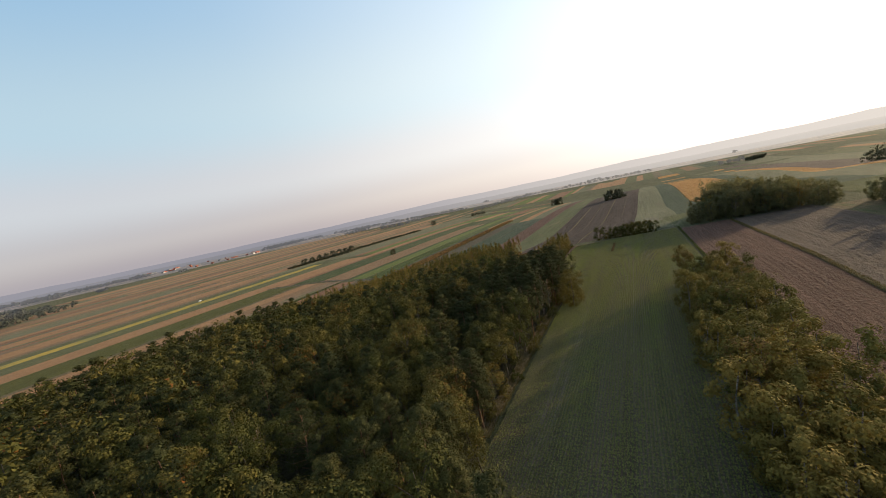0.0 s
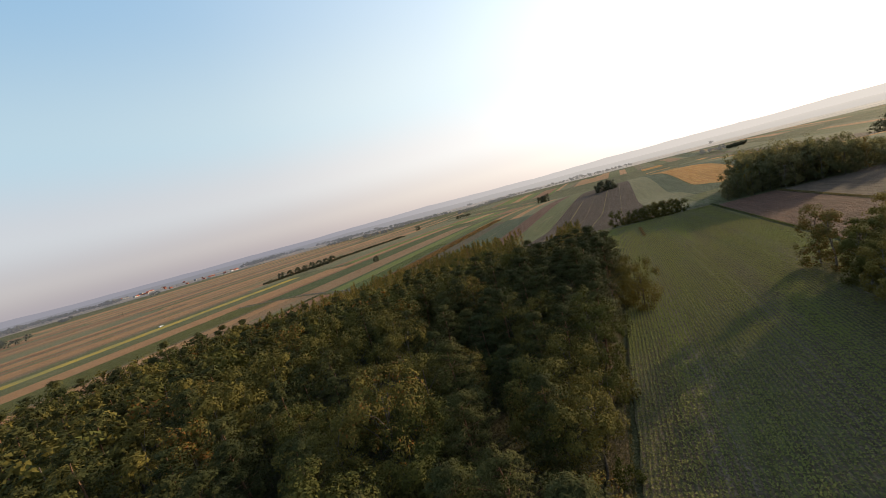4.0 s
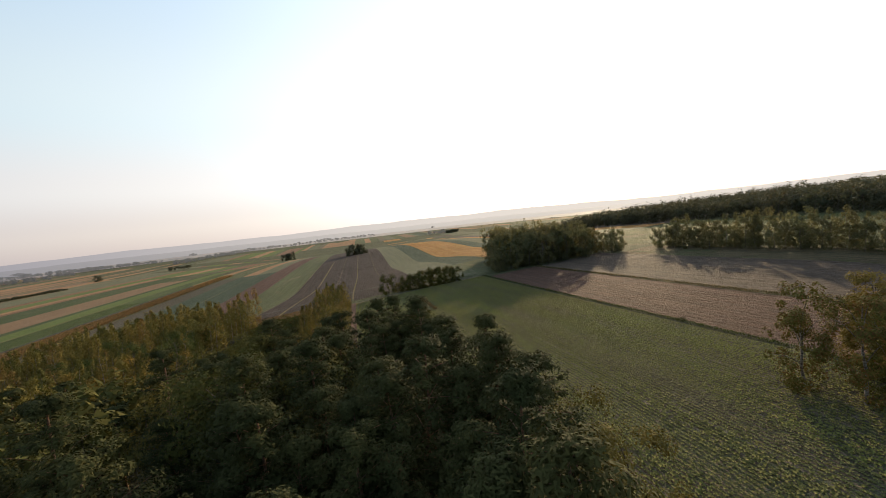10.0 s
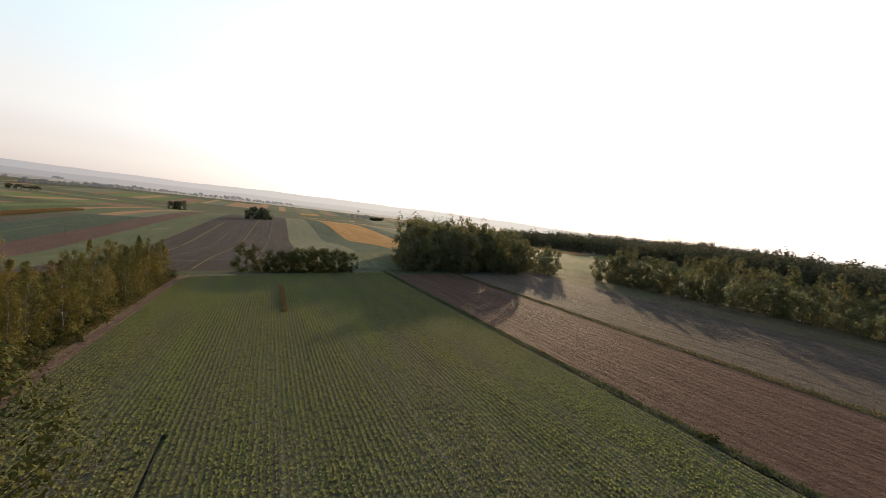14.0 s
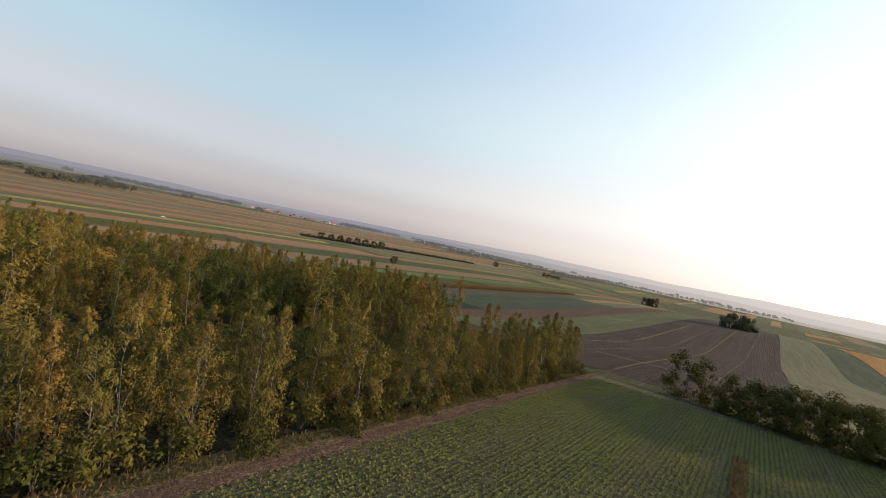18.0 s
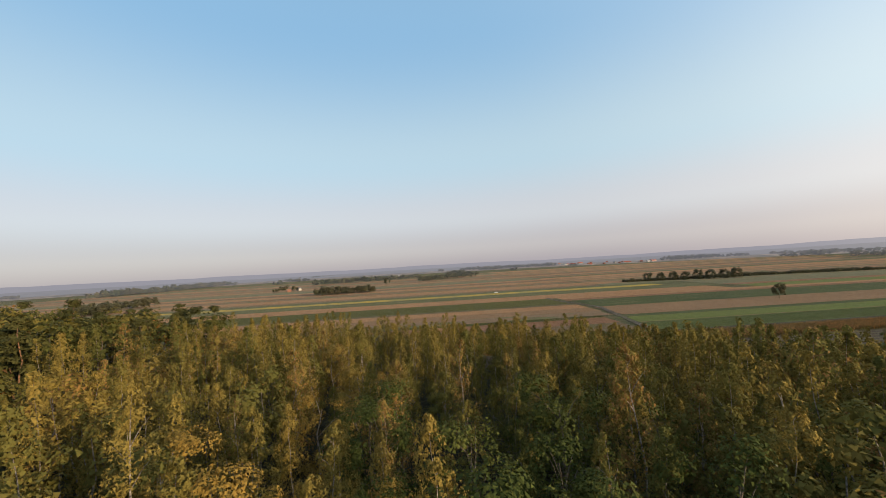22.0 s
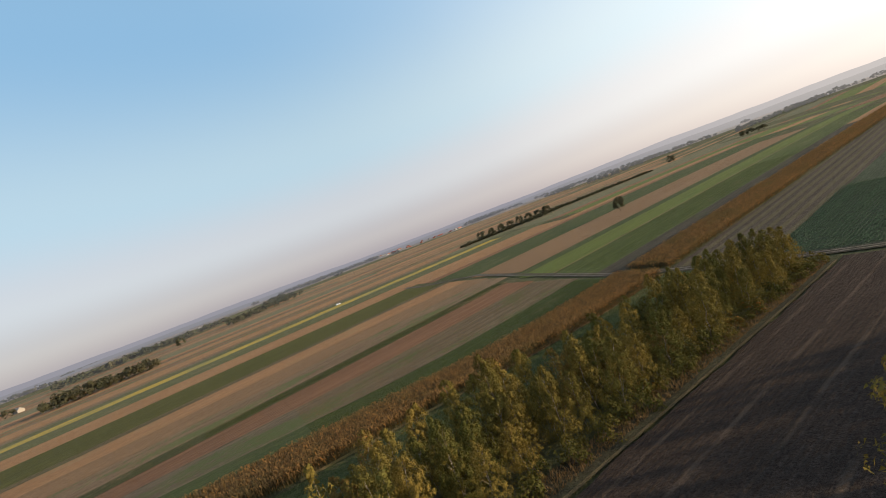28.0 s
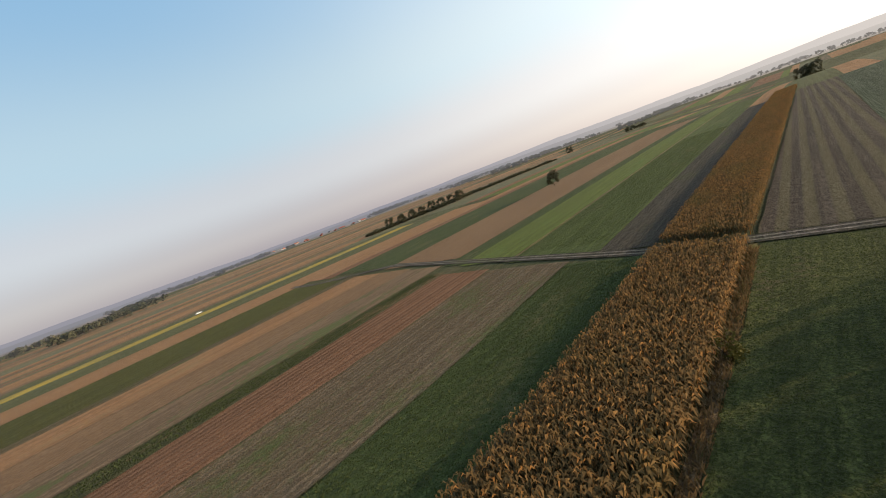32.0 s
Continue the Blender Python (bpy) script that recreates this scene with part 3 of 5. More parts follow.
def limb(a, b, r, sag=0.1, seg=3):
    t = np.linspace(0, 1, seg)[:, None]
    p = a + (b - a) * t
    p[:, 2] += np.sin(t[:, 0] * math.pi) * sag * np.linalg.norm(b - a)
    return tube(p, np.linspace(r, r * 0.25, seg), 3)


def trunk_line(h, lean, seg=7):
    t = np.linspace(0, 1, seg)
    w = np.cumsum(rng.normal(size=(seg, 2)) * lean, 0)
    w[0] = 0
    return np.stack([w[:, 0], w[:, 1], t * h], -1)


def broadleaf(h=13.0, R=3.0, clumps=92, per=50, size=0.21, limbs=7, sides=5, skirt=False, core=0.1, lobes=9):
    """A domed crown built of rounded lobes, each covered with small leafy clumps."""
    line = trunk_line(h * 0.8, 0.16)
    parts = [tube(line, np.linspace(0.2, 0.05, len(line)) * h / 13, sides)]
    a = np.arange(lobes) * 2.4 + rng.uniform(0, 6.3)
    t = (np.arange(lobes) + rng.uniform(0.2, 0.8, lobes)) / lobes
    low, high = (0.13, 0.84) if skirt else (0.38, 0.86)
    lz = h * (low + (high - low) * t)
    lr = R * np.sqrt(np.clip(1.02 - ((lz / h - 0.5) / 0.5) ** 2, 0.02, 1)) * rng.uniform(0.45, 0.72, lobes)
    lobe = np.stack([np.cos(a) * lr + line[-2][0], np.sin(a) * lr + line[-2][1], lz], -1)
    rl = R * rng.uniform(0.42, 0.62, lobes)
    rl[-1] *= 0.85
    k = rng.integers(0, lobes, clumps)
    d = sphere_dirs(clumps)
    mid = np.array([line[-2][0], line[-2][1], h * 0.42])
    away = lobe[k] - mid
    away /= np.linalg.norm(away, axis=1)[:, None] + 1e-9
    d = d + 0.75 * away + np.array([0, 0, 0.15])
    d /= np.linalg.norm(d, axis=1)[:, None]
    c = lobe[k] + d * (rl[k] * rng.uniform(0.75, 1.0, clumps))[:, None] * np.array([1, 1, 1.15])
    c[:, 2] = np.clip(c[:, 2], h * (0.04 if skirt else 0.22), h)
    rc = rng.uniform(0.55, 1.0, clumps) * R * 0.34 * (56 / clumps) ** 0.35
    for q in rng.choice(clumps, min(limbs, clumps), False):
        f = np.clip(c[q, 2] / h - 0.25, 0.2, 0.75)
        st = np.array([np.interp(f * h, line[:, 2], line[:, i]) for i in range(3)])
        parts.append(limb(st, c[q], 0.07 * h / 13))
    return join(parts), clump_cards(c, rc, per, size, outward=d, core=core)


def birch(h=11.0, R=2.1, clumps=120, per=34, size=0.17, limbs=9, bare=0.0, sides=5, core=0.1):
    """A slender birch: a narrow cone of drooping sprays on rising boughs."""
    line = trunk_line(h * 0.97, 0.13, 9)
    parts = [tube(line, np.linspace(0.08, 0.010, len(line)) * h / 11, sides)]
    t = 0.10 + 0.90 * ((np.arange(clumps) + rng.random(clumps)) / clumps) ** 1.1
    env = R * (0.05 + 1.05 * np.clip(1.0 - t, 0, 1) ** rng.uniform(0.45, 0.8) * (0.45 + 0.55 * np.clip(t / 0.35, 0, 1)) * (1 + 0.25 * np.sin(t * rng.uniform(14, 24) + rng.uniform(0, 6.3))))
    boughs = 13
    a = np.floor(rng.random(clumps) * boughs) * 2 * math.pi / boughs + t * 21 + rng.normal(size=clumps) * 0.22
    r = env * rng.uniform(0.25, 1.0, clumps) ** 0.7
    base = np.stack([np.interp(t * h, line[:, 2], line[:, q]) for q in range(3)], -1)
    out = np.stack([np.cos(a), np.sin(a), 0.35 + 0 * a], -1)
    c = base + np.stack([np.cos(a) * r, np.sin(a) * r, -0.18 * r], -1)
    for k in rng.choice(clumps, min(limbs, clumps), False):
        st = base[k].copy()
        st[2] = max(0.8, st[2] - r[k] * 1.5)
        st[:2] = [np.interp(st[2], line[:, 2], line[:, q]) for q in range(2)]
        parts.append(limb(st, c[k], 0.035, 0.08))
    keep = c[:, 2] < h * (1 - bare * 0.6) if bare else np.ones(clumps, bool)
    if bare:
        for k in np.where(~keep)[0]:
            st = base[k] - np.array([0, 0, r[k] * 1.4])
            for q in range(3):
                parts.append(limb(st, c[k] + rng.normal(size=3) * 0.3 + np.array([0, 0, 0.4]), 0.007, 0.05))
    rc = rng.uniform(0.34, 0.7, clumps) * (0.35 + 0.65 * env / R) * (76 / clumps) ** 0.4
    return join(parts), clump_cards(c[keep], rc[keep], per, size, 1.5, 0.1, 1.3, 0.5, out[keep], core)


def pine(h=13.5, R=2.9, layers=12, per=54, size=0.25, limbs=True, sides=6, core=0.17):
    """A pine: whorls of boughs that carry flat cushions of needles, a bare reddish stem below."""
    line = trunk_line(h * 0.96, 0.15, 8)
    parts = [tube(line, np.linspace(0.19, 0.04, len(line)) * h / 13, sides)]
    cs, rs, outs = [], [], []
    for k in range(layers):
        t = 0.34 + 0.64 * (k + rng.uniform(-0.3, 0.3)) / (layers - 1)
        t = min(t, 1.0)
        reach = R * (1.0 - 0.75 * max(0.0, (t - 0.6) / 0.4)) * (0.65 + 0.35 * min(1, t / 0.6)) * rng.uniform(0.75, 1.12)
        m = int(rng.integers(3, 6))
        a0 = rng.uniform(0, 6.3)
        st = np.array([np.interp(t * h, line[:, 2], line[:, q]) for q in range(3)])
        for q in range(m):
            a = a0 + q * 2 * math.pi / m + rng.uniform(-0.3, 0.3)
            for f in (0.4, 0.7, 1.0):
                r = reach * f * rng.uniform(0.85, 1.1)
                b = a + rng.uniform(-0.3, 0.3) * f
                p = st + np.array([math.cos(b) * r, math.sin(b) * r, 0.16 * r + rng.uniform(-0.15, 0.2)])
                cs.append(p)
                outs.append((math.cos(b) * 0.6, math.sin(b) * 0.6, 0.75))
                rs.append(rng.uniform(0.6, 0.98) * (0.55 + 0.45 * reach / R))
            if limbs:
                parts.append(limb(st - np.array([0, 0, 0.3]), p, 0.05, 0.03))
    if limbs:
        for k in range(7):
            t, a = rng.uniform(0.12, 0.36), rng.uniform(0, 6.3)
            st = np.array([np.interp(t * h, line[:, 2], line[:, q]) for q in range(3)])
            parts.append(limb(st, st + np.array([math.cos(a), math.sin(a), rng.uniform(-0.1, 0.4)]) * rng.uniform(0.7, 1.9), 0.03, 0.02))
    cs.append(line[-1])
    outs.append((0, 0, 1))
    rs.append(0.45)
    return join(parts), clump_cards(np.array(cs), np.array(rs), per, size, 0.62, 0.45, 0.0, 0.37, np.array(outs), core)


def bush(h=2.6, R=1.5, clumps=16, per=30, size=0.26):
    d = sphere_dirs(clumps)
    d[:, 2] = np.abs(d[:, 2])
    c = d * rng.uniform(0.45, 0.95, clumps)[:, None] * np.array([R, R, h * 0.8]) + np.array([0, 0, h * 0.15])
    parts = [limb(np.array([0.0, 0, 0]), c[k], 0.05, 0.1) for k in range(min(6, clumps))]
    return join(parts), clump_cards(c, rng.uniform(0.35, 0.6, clumps) * R * 0.7, per, size)


def bare_tree(h=11.0, R=2.0, twigs=46):
    line = trunk_line(h * 0.9, 0.2, 8)
    parts = [tube(line, np.linspace(0.13, 0.02, len(line)), 6)]
    tips = []
    for k in range(twigs):
        t = rng.uniform(0.3, 0.98)
        a = np.array([np.interp(t * h * 0.9, line[:, 2], line[:, q]) for q in range(3)])
        ang, r = rng.uniform(0, 6.3), R * (1.1 - 0.8 * t) * rng.uniform(0.5, 1.1)
        b = a + np.array([math.cos(ang) * r, math.sin(ang) * r, r * rng.uniform(0.7, 1.4)])
        parts.append(limb(a, b, 0.045 * (1.2 - t), 0.04))
        tips.append(b)
        for q in range(2):
            c = a + (b - a) * rng.uniform(0.4, 0.9)
            parts.append(limb(c, c + rng.normal(size=3) * 0.35 + np.array([0, 0, 0.45]), 0.014, 0.02, 3))
    return join(parts), clump_cards(np.array(tips), np.full(len(tips), 0.45), 7, 0.18)


KINDS = {
    "broadleaf_tree": (broadleaf, "bark", "leaf_broad"), "birch_tree": (birch, "bark_birch", "leaf_birch"), "pine_tree": (pine, "bark_pine", "needles"),
    "bush": (bush, "bark", "leaf_broad"), "leafy_birch": (broadleaf, "bark_birch", "leaf_birch"), "round_tree": (broadleaf, "bark", "leaf_olive"), "golden_tree": (broadleaf, "bark_birch", "leaf_gold"), "green_tree": (broadleaf, "bark", "leaf_green"), "bare_tree": (bare_tree, "bark_birch", "leaf_grey"), "far_tree": (broadleaf, "bark", "leaf_far"), "east_tree": (broadleaf, "bark", "leaf_east_hazed"), "east_birch": (birch, "bark_birch", "leaf_east_hazed"),
}


def tree_thing(kind, label, group="", **how):
    """A tree: an empty at its foot with a trunk (limbs included) and a crown."""
    make, bark, leaf = KINDS[kind]
    (tv, tq), (cv, cq) = make(**how)
    root = tagged(new({"leafy_birch": "leafy_tree", "far_tree": "field_tree"}.get(kind, kind)), label, "bush" if kind == "bush" else "tree", group)
    for nm, v, q, m in (("trunk", tv, tq, bark), ("crown", cv, cq, leaf)):
        part = new(nm, np_mesh(nm, v, q, [M[m]]))
        part.parent = root
    return root


def put_trees(protos, spots, scale=(0.85, 1.15), sink=0.15, grow=lambda u, v: 1.0):
    """Sets copies of the prototypes on the spots (u, v); the prototypes themselves take the first ones."""
    used = set()
    for u, v in spots:
        p = protos[int(rng.integers(len(protos)))]
        x, y = to_xy(u, v)
        s = rng.uniform(*scale) * grow(u, v)
        m = pose(x, y, float(ground_z(x, y)) - sink, rng.uniform(-2.5, 2.5), rng.uniform(-2.5, 2.5), rng.uniform(0, 360))
        if p.name not in used:
            used.add(p.name)
            p.matrix_basis = m @ Matrix.Diagonal((s, s, s * rng.uniform(0.92, 1.1), 1))
        else:
            ob = copy_thing(p, m)
            ob.matrix_basis = m @ Matrix.Diagonal((s, s, s * rng.uniform(0.92, 1.1), 1))
    for p in protos:
        if p.name not in used:
            for o in list(p.children):
                bpy.data.objects.remove(o)
            bpy.data.objects.remove(p)


def scatter(u0, u1, v0, v1, gap, keep=lambda u, v: True, jitter=0.38):
    """Spots on a shaken lattice."""
    out = []
    row = 0
    v = v0
    while v < v1:
        u = u0 + (gap * 0.5 if row % 2 else 0)
        while u < u1:
            a, b = u + rng.uniform(-jitter, jitter) * gap, v + rng.uniform(-jitter, jitter) * gap
            if keep(a, b):
                out.append((a, b))
            u += gap
        v += gap * 0.9
        row += 1
    return out


def grove(name, label, mix, spots, scale=(0.85, 1.15), grow=lambda u, v: 1.0):
    """Many trees joined into one stretch of woodland."""
    protos = []
    for kind, share, how in mix:
        make, bark, leaf = KINDS[kind]
        for k in range(4):
            (tv, tq), (cv, cq) = make(**how)
            V, Q = join([(tv, tq), (cv, cq)])
            protos.append((share / 4, V, Q, len(tq), bark, leaf))
    names = []
    for p in protos:
        for n in p[4:]:
            if n not in names:
                names.append(n)
    w = np.array([p[0] for p in protos])
    pick = rng.choice(len(protos), len(spots), p=w / w.sum())
    Vs, Qs, Is, Ts, n = [], [], [], [], 0
    for (u, v), k in zip(spots, pick):
        _, V, Q, nt, bark, leaf = protos[k]
        a, s = rng.uniform(0, 6.3), rng.uniform(*scale) * grow(u, v)
        ca, sa = math.cos(a) * s, math.sin(a) * s
        x, y = to_xy(u, v)
        P = np.stack([V[:, 0] * ca - V[:, 1] * sa + x, V[:, 0] * sa + V[:, 1] * ca + y, V[:, 2] * s * rng.uniform(0.9, 1.12) + float(ground_z(x, y)) - 0.2], -1)
        Vs.append(P)
        Qs.append(Q + n)
        Is.append(np.where(np.arange(len(Q)) < nt, names.index(bark), names.index(leaf)))
        Ts.append(np.full(len(P), rng.random()))
        n += len(P)
    me = np_mesh(name, np.concatenate(Vs), np.concatenate(Qs), [M[q] for q in names], np.concatenate(Is), np.concatenate(Ts))
    return tagged(new(name, me), label, "woodland", kind="stuff")


MID_BROAD = dict(R=3.1, clumps=60, per=26, size=0.32, limbs=1, sides=4, core=0.12)
MID_PINE = dict(R=3.1, layers=9, per=17, size=0.42, limbs=False, sides=4, core=0.15)
MID_BIRCH = dict(R=2.0, clumps=70, per=16, size=0.26, limbs=2, sides=3, core=0.13)
FAR_BROAD = dict(R=3.3, clumps=30, per=11, size=0.66, limbs=0, sides=4, core=0.19)
FAR_BIRCH = dict(R=2.1, clumps=36, per=14, size=0.42, limbs=1, sides=3, core=0.15)
FAR_PINE = dict(R=3.1, layers=7, per=9, size=0.7, limbs=False, sides=4, core=0.23)


def in_west_wood(u, v):
    edge = -28.5 + 1.2 * math.sin(v * 0.11) + 13 / (1 + math.exp((v - 47) / 4)) - max(0, v - 154) * 0.5
    return u < edge


# mixed wood: the trees along its field edge stand singly, the rest are joined
mixed_near = scatter(-62, -13, 34, 160, 5.4, in_west_wood, 0.45) + scatter(-48, -26, 104, 152, 7.0, in_west_wood)
mixed_near += scatter(-30, -27.5, 52, 104, 5.0) + scatter(-28.5, -27, 104, 152, 4.4)
b_protos = [tree_thing("broadleaf_tree", "tall broadleaf tree with dense olive-green autumn foliage", "trees of the mixed wood", h=11.6 + k * 0.6, R=3.1 + 0.35 * (k % 3), clumps=105, per=46, lobes=8 + k) for k in range(6)]
p_protos = [tree_thing("pine_tree", "tall pine with reddish trunk and dark green needle tufts", "pines of the mixed wood", h=14.2 + 0.5 * k, R=3.0 + 0.2 * k) for k in range(4)]
d_protos = [tree_thing("bare_tree", "half-bare grey tree with thin twigs", "trees of the mixed wood", h=10.5 + k) for k in range(2)]
roll = rng.random(len(mixed_near))
pine_share = [0.36 if v < 100 else 0.74 for _, v in mixed_near]
put_trees(p_protos, [s for s, r, q in zip(mixed_near, roll, pine_share) if r < q], (0.8, 1.02), grow=lambda u, v: 1.0 if v < 100 else 1.08)
put_trees(d_protos, [(-30.5, 115.5), (-27.5, 111), (-33.5, 104)] + [s for s, r in zip(mixed_near, roll) if r > 0.955])
put_trees(b_protos, [s for s, r, q in zip(mixed_near, roll, pine_share) if q <= r <= 0.955], (0.68, 1.1))
mixed_far = scatter(-178, -90, -70, 138, 6.0) + scatter(-90, -62, -70, -20, 6.0) + scatter(-90, -62, 120, 158, 6.0) + scatter(-104, -90, 138, 158, 6.0)
mixed_mid = scatter(-62, -16, -60, 34, 5.6) + scatter(-90, -62, -20, 120, 5.8)
grove("mixed_wood", "mixed wood of olive broadleaf trees and dark pines", [("broadleaf_tree", 0.62, MID_BROAD), ("pine_tree", 0.38, MID_PINE)], mixed_mid)
grove("mixed_wood", "mixed wood of olive broadleaf trees and dark pines", [("broadleaf_tree", 0.6, FAR_BROAD), ("pine_tree", 0.4, FAR_PINE)], mixed_far)

# birch wood
def in_birch(u, v):
    north = 261.5 if u > -56 else min(287, 258 + max(0, -77 - u) * 0.69)
    if u < -147:
        north = 206 if u < -165 else 212 if u < -159 else 236
    clearing = -76 < u < -53 and 166 < v < 300
    alley = -170 < u < -165
    return v < north and not clearing and not alley


def tall_north(u, v):
    """The wood's trees grow taller towards its northern side."""
    return 1.0 + 0.13 * min(1, max(0, (v - 205) / 30)) * (u < -62)


birch_near = scatter(-53, -44, 164, 178, 4.2) + scatter(-44, -36, 158, 172, 4.2, in_west_wood) + scatter(-52.5, -44, 178, 261, 3.3, in_birch) + scatter(-160, -66, 180, 222, 5.0, in_birch)
k_protos = [tree_thing("birch_tree", "slender birch with white bark and yellowing leaves", "birches of the wood", h=10.2 + 0.45 * k, R=(1.9, 2.3, 2.7, 2.0, 2.5, 2.2)[k], per=(34, 34, 38, 34, 32, 20)[k]) for k in range(6)]
leafy_protos = [tree_thing("leafy_birch", "bushy round-crowned young tree in golden-olive leaf", "leafy trees of the birch wood", h=8.6 + 0.7 * k, R=2.4 + 0.25 * k, clumps=84, per=52, size=0.18, skirt=True) for k in range(3)]
leafy_roll = rng.random(len(birch_near))
leafy = [r < (0.42 if -106 < u < -60 else 0.2) and v > 178 for r, (u, v) in zip(leafy_roll, birch_near)]
def is_golden(u, v):
    return -104 < u < -76 and v < 190


def is_green(u, v):
    return -106 < u < -66 and 190 < v < 222


gold_protos = [tree_thing("golden_tree", "broad round-crowned tree in golden autumn leaf", "leafy trees of the birch wood", h=9.2 + 0.7 * k, R=2.9 + 0.3 * k, clumps=96, per=46, size=0.18, skirt=True) for k in range(2)]
green_protos = [tree_thing("green_tree", "broad dark green leafy tree", "leafy trees of the birch wood", h=9.6 + 0.8 * k, R=3.0 + 0.3 * k, clumps=96, per=46, size=0.19, skirt=True) for k in range(2)]
leafy_spots = [s for s, q in zip(birch_near, leafy) if q]
edge_birches = [s for s, q in zip(birch_near, leafy) if not q and s[0] > -56]
put_trees(gold_protos, [s for s in leafy_spots if is_golden(*s)], (0.8, 1.15))
put_trees(green_protos, [s for s in leafy_spots if is_green(*s)], (0.75, 1.15))
put_trees(leafy_protos, [s for s in leafy_spots if not is_golden(*s) and not is_green(*s)], (0.7, 1.1), grow=lambda u, v: 0.85 if u > -56 else tall_north(u, v))
put_trees(k_protos, [s for s, q in zip(birch_near, leafy) if not q and s[0] <= -56], (0.66, 1.15), grow=tall_north)
e_protos = [tree_thing("birch_tree", "edge birch with white bark and thin yellowing crown", "birches of the wood", h=9.4 + 0.5 * k, R=2.2 + 0.2 * (k % 2), clumps=(120, 95, 130, 70)[k], per=(34, 30, 34, 28)[k], limbs=16) for k in range(4)]
put_trees(e_protos, edge_birches, (0.82, 1.08), grow=lambda u, v: 0.8 if v < 180 else 1.0)
birch_mid = scatter(-186, -66, 159, 206, 4.3, lambda u, v: in_birch(u, v) and not (-160 < u < -66 and v > 180))
birch_mid += scatter(-184, -104, 138, 159, 4.6)
birch_mid += scatter(-160, -66, 218, 245, 4.2, in_birch)
grove("birch_wood", "young birch wood in yellow-green autumn leaf", [("birch_tree", 0.75, MID_BIRCH), ("leafy_birch", 0.25, dict(h=9, R=2.5, clumps=46, per=20, size=0.34, limbs=1, sides=3, skirt=True))], birch_mid, (0.72, 1.18), tall_north)
birch_far = scatter(-160, -66, 245, 290, 4.2, in_birch)
grove("birch_wood", "dense young birch wood in yellow-green autumn leaf", [("birch_tree", 0.8, FAR_BIRCH), ("leafy_birch", 0.2, dict(h=9, R=2.5, clumps=26, per=17, size=0.6, limbs=0, sides=3, skirt=True))], birch_far, (0.85, 1.15), tall_north)

# birch strip along the maize
strip_spots = scatter(-195.8, -184.6, 196, 297, 3.3)
s_protos = [tree_thing("birch_tree", "windblown birch with golden-green hanging leaves", "birches of the strip", h=8.4 + 0.6 * k, R=2.7, clumps=170, per=32) for k in range(3)]
put_trees(s_protos, strip_spots, (0.75, 1.15))

# birch stand on the field edge
stand_spots = scatter(7, 20, 92, 128, 4.4)
grove("birch_stand", "leafy birch stand between the fields", [("leafy_birch", 1.0, dict(h=11, R=2.6, clumps=64, per=28, size=0.3, limbs=1, sides=4, skirt=True))], scatter(7, 20, 2, 92, 4.0))
t_protos = [tree_thing("leafy_birch", "leafy birch of the stand between the fields", "birches of the stand", h=10.5 + 0.5 * k, R=2.5, clumps=90, per=50, size=0.21, skirt=True) for k in range(3)]
put_trees(t_protos, stand_spots, (0.85, 1.1))

# hedge at the field's head
hedge_spots = [(-25.5, 264.5), (-20.5, 262), (-19, 263.5)]
hedge_spots += [(-16.5 + 2.3 * k + 0.5 * math.sin(5 * k), 261.8 - 0.33 * k + 0.6 * math.cos(3 * k)) for k in range(10)]
h_protos = [tree_thing("broadleaf_tree", "low rounded dark green hedge tree", "hedge at the field's head", h=8.4 + 0.4 * k, R=3.5, clumps=96, per=50, core=0.16, size=0.26, skirt=True) for k in range(3)]
put_trees(h_protos, hedge_spots, (0.86, 1.08), 0.9, lambda u, v: 0.62 if abs(u + 20) < 1.5 else 1.08 if u < -24 else 0.96)

# east wood, tree row and the wooded hill behind
def east_front(u):
    return 258 - (u - 22) * 0.34


def east_height(u, v):
    """The wood is a mound of crowns: low at its western corner, high in the middle, low again at its eastern end."""
    return float(np.interp(u + 0.25 * (v - east_front(u)), [20, 24, 31, 44, 58, 68, 74, 86], [0.5, 0.66, 0.92, 1.2, 1.27, 1.1, 0.82, 0.72]))


east_spots = scatter(21, 108, 234, 330, 5.0, lambda u, v: east_front(u) < v and 22 + max(0, v - 258) * 0.36 < u < 81 + (v - 250) * 0.12)
front = [s for s in east_spots if s[1] <= east_front(s[0]) + 11]
inner = [s for s in east_spots if s[1] > east_front(s[0]) + 11]
grove("east_wood", "backlit broadleaf wood at the field corner, foliage paled for haze", [("east_tree", 0.85, dict(h=14, R=3.7, clumps=46, per=22, size=0.5, limbs=1, sides=4, skirt=True, core=0.13)), ("birch_tree", 0.15, FAR_BIRCH)], inner, grow=east_height)
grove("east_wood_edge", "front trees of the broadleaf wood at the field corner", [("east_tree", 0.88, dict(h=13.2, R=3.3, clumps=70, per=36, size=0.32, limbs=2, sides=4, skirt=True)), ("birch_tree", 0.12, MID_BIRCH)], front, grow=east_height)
dead_birch = [tree_thing("bare_tree", "leafless white birch at the wood's edge", h=11.0, R=2.4, twigs=40)]
put_trees(dead_birch, [(42.5, 249.2)], (1, 1))
row_spots = scatter(85.5, 91.5, -60, 232, 2.9, jitter=0.46)
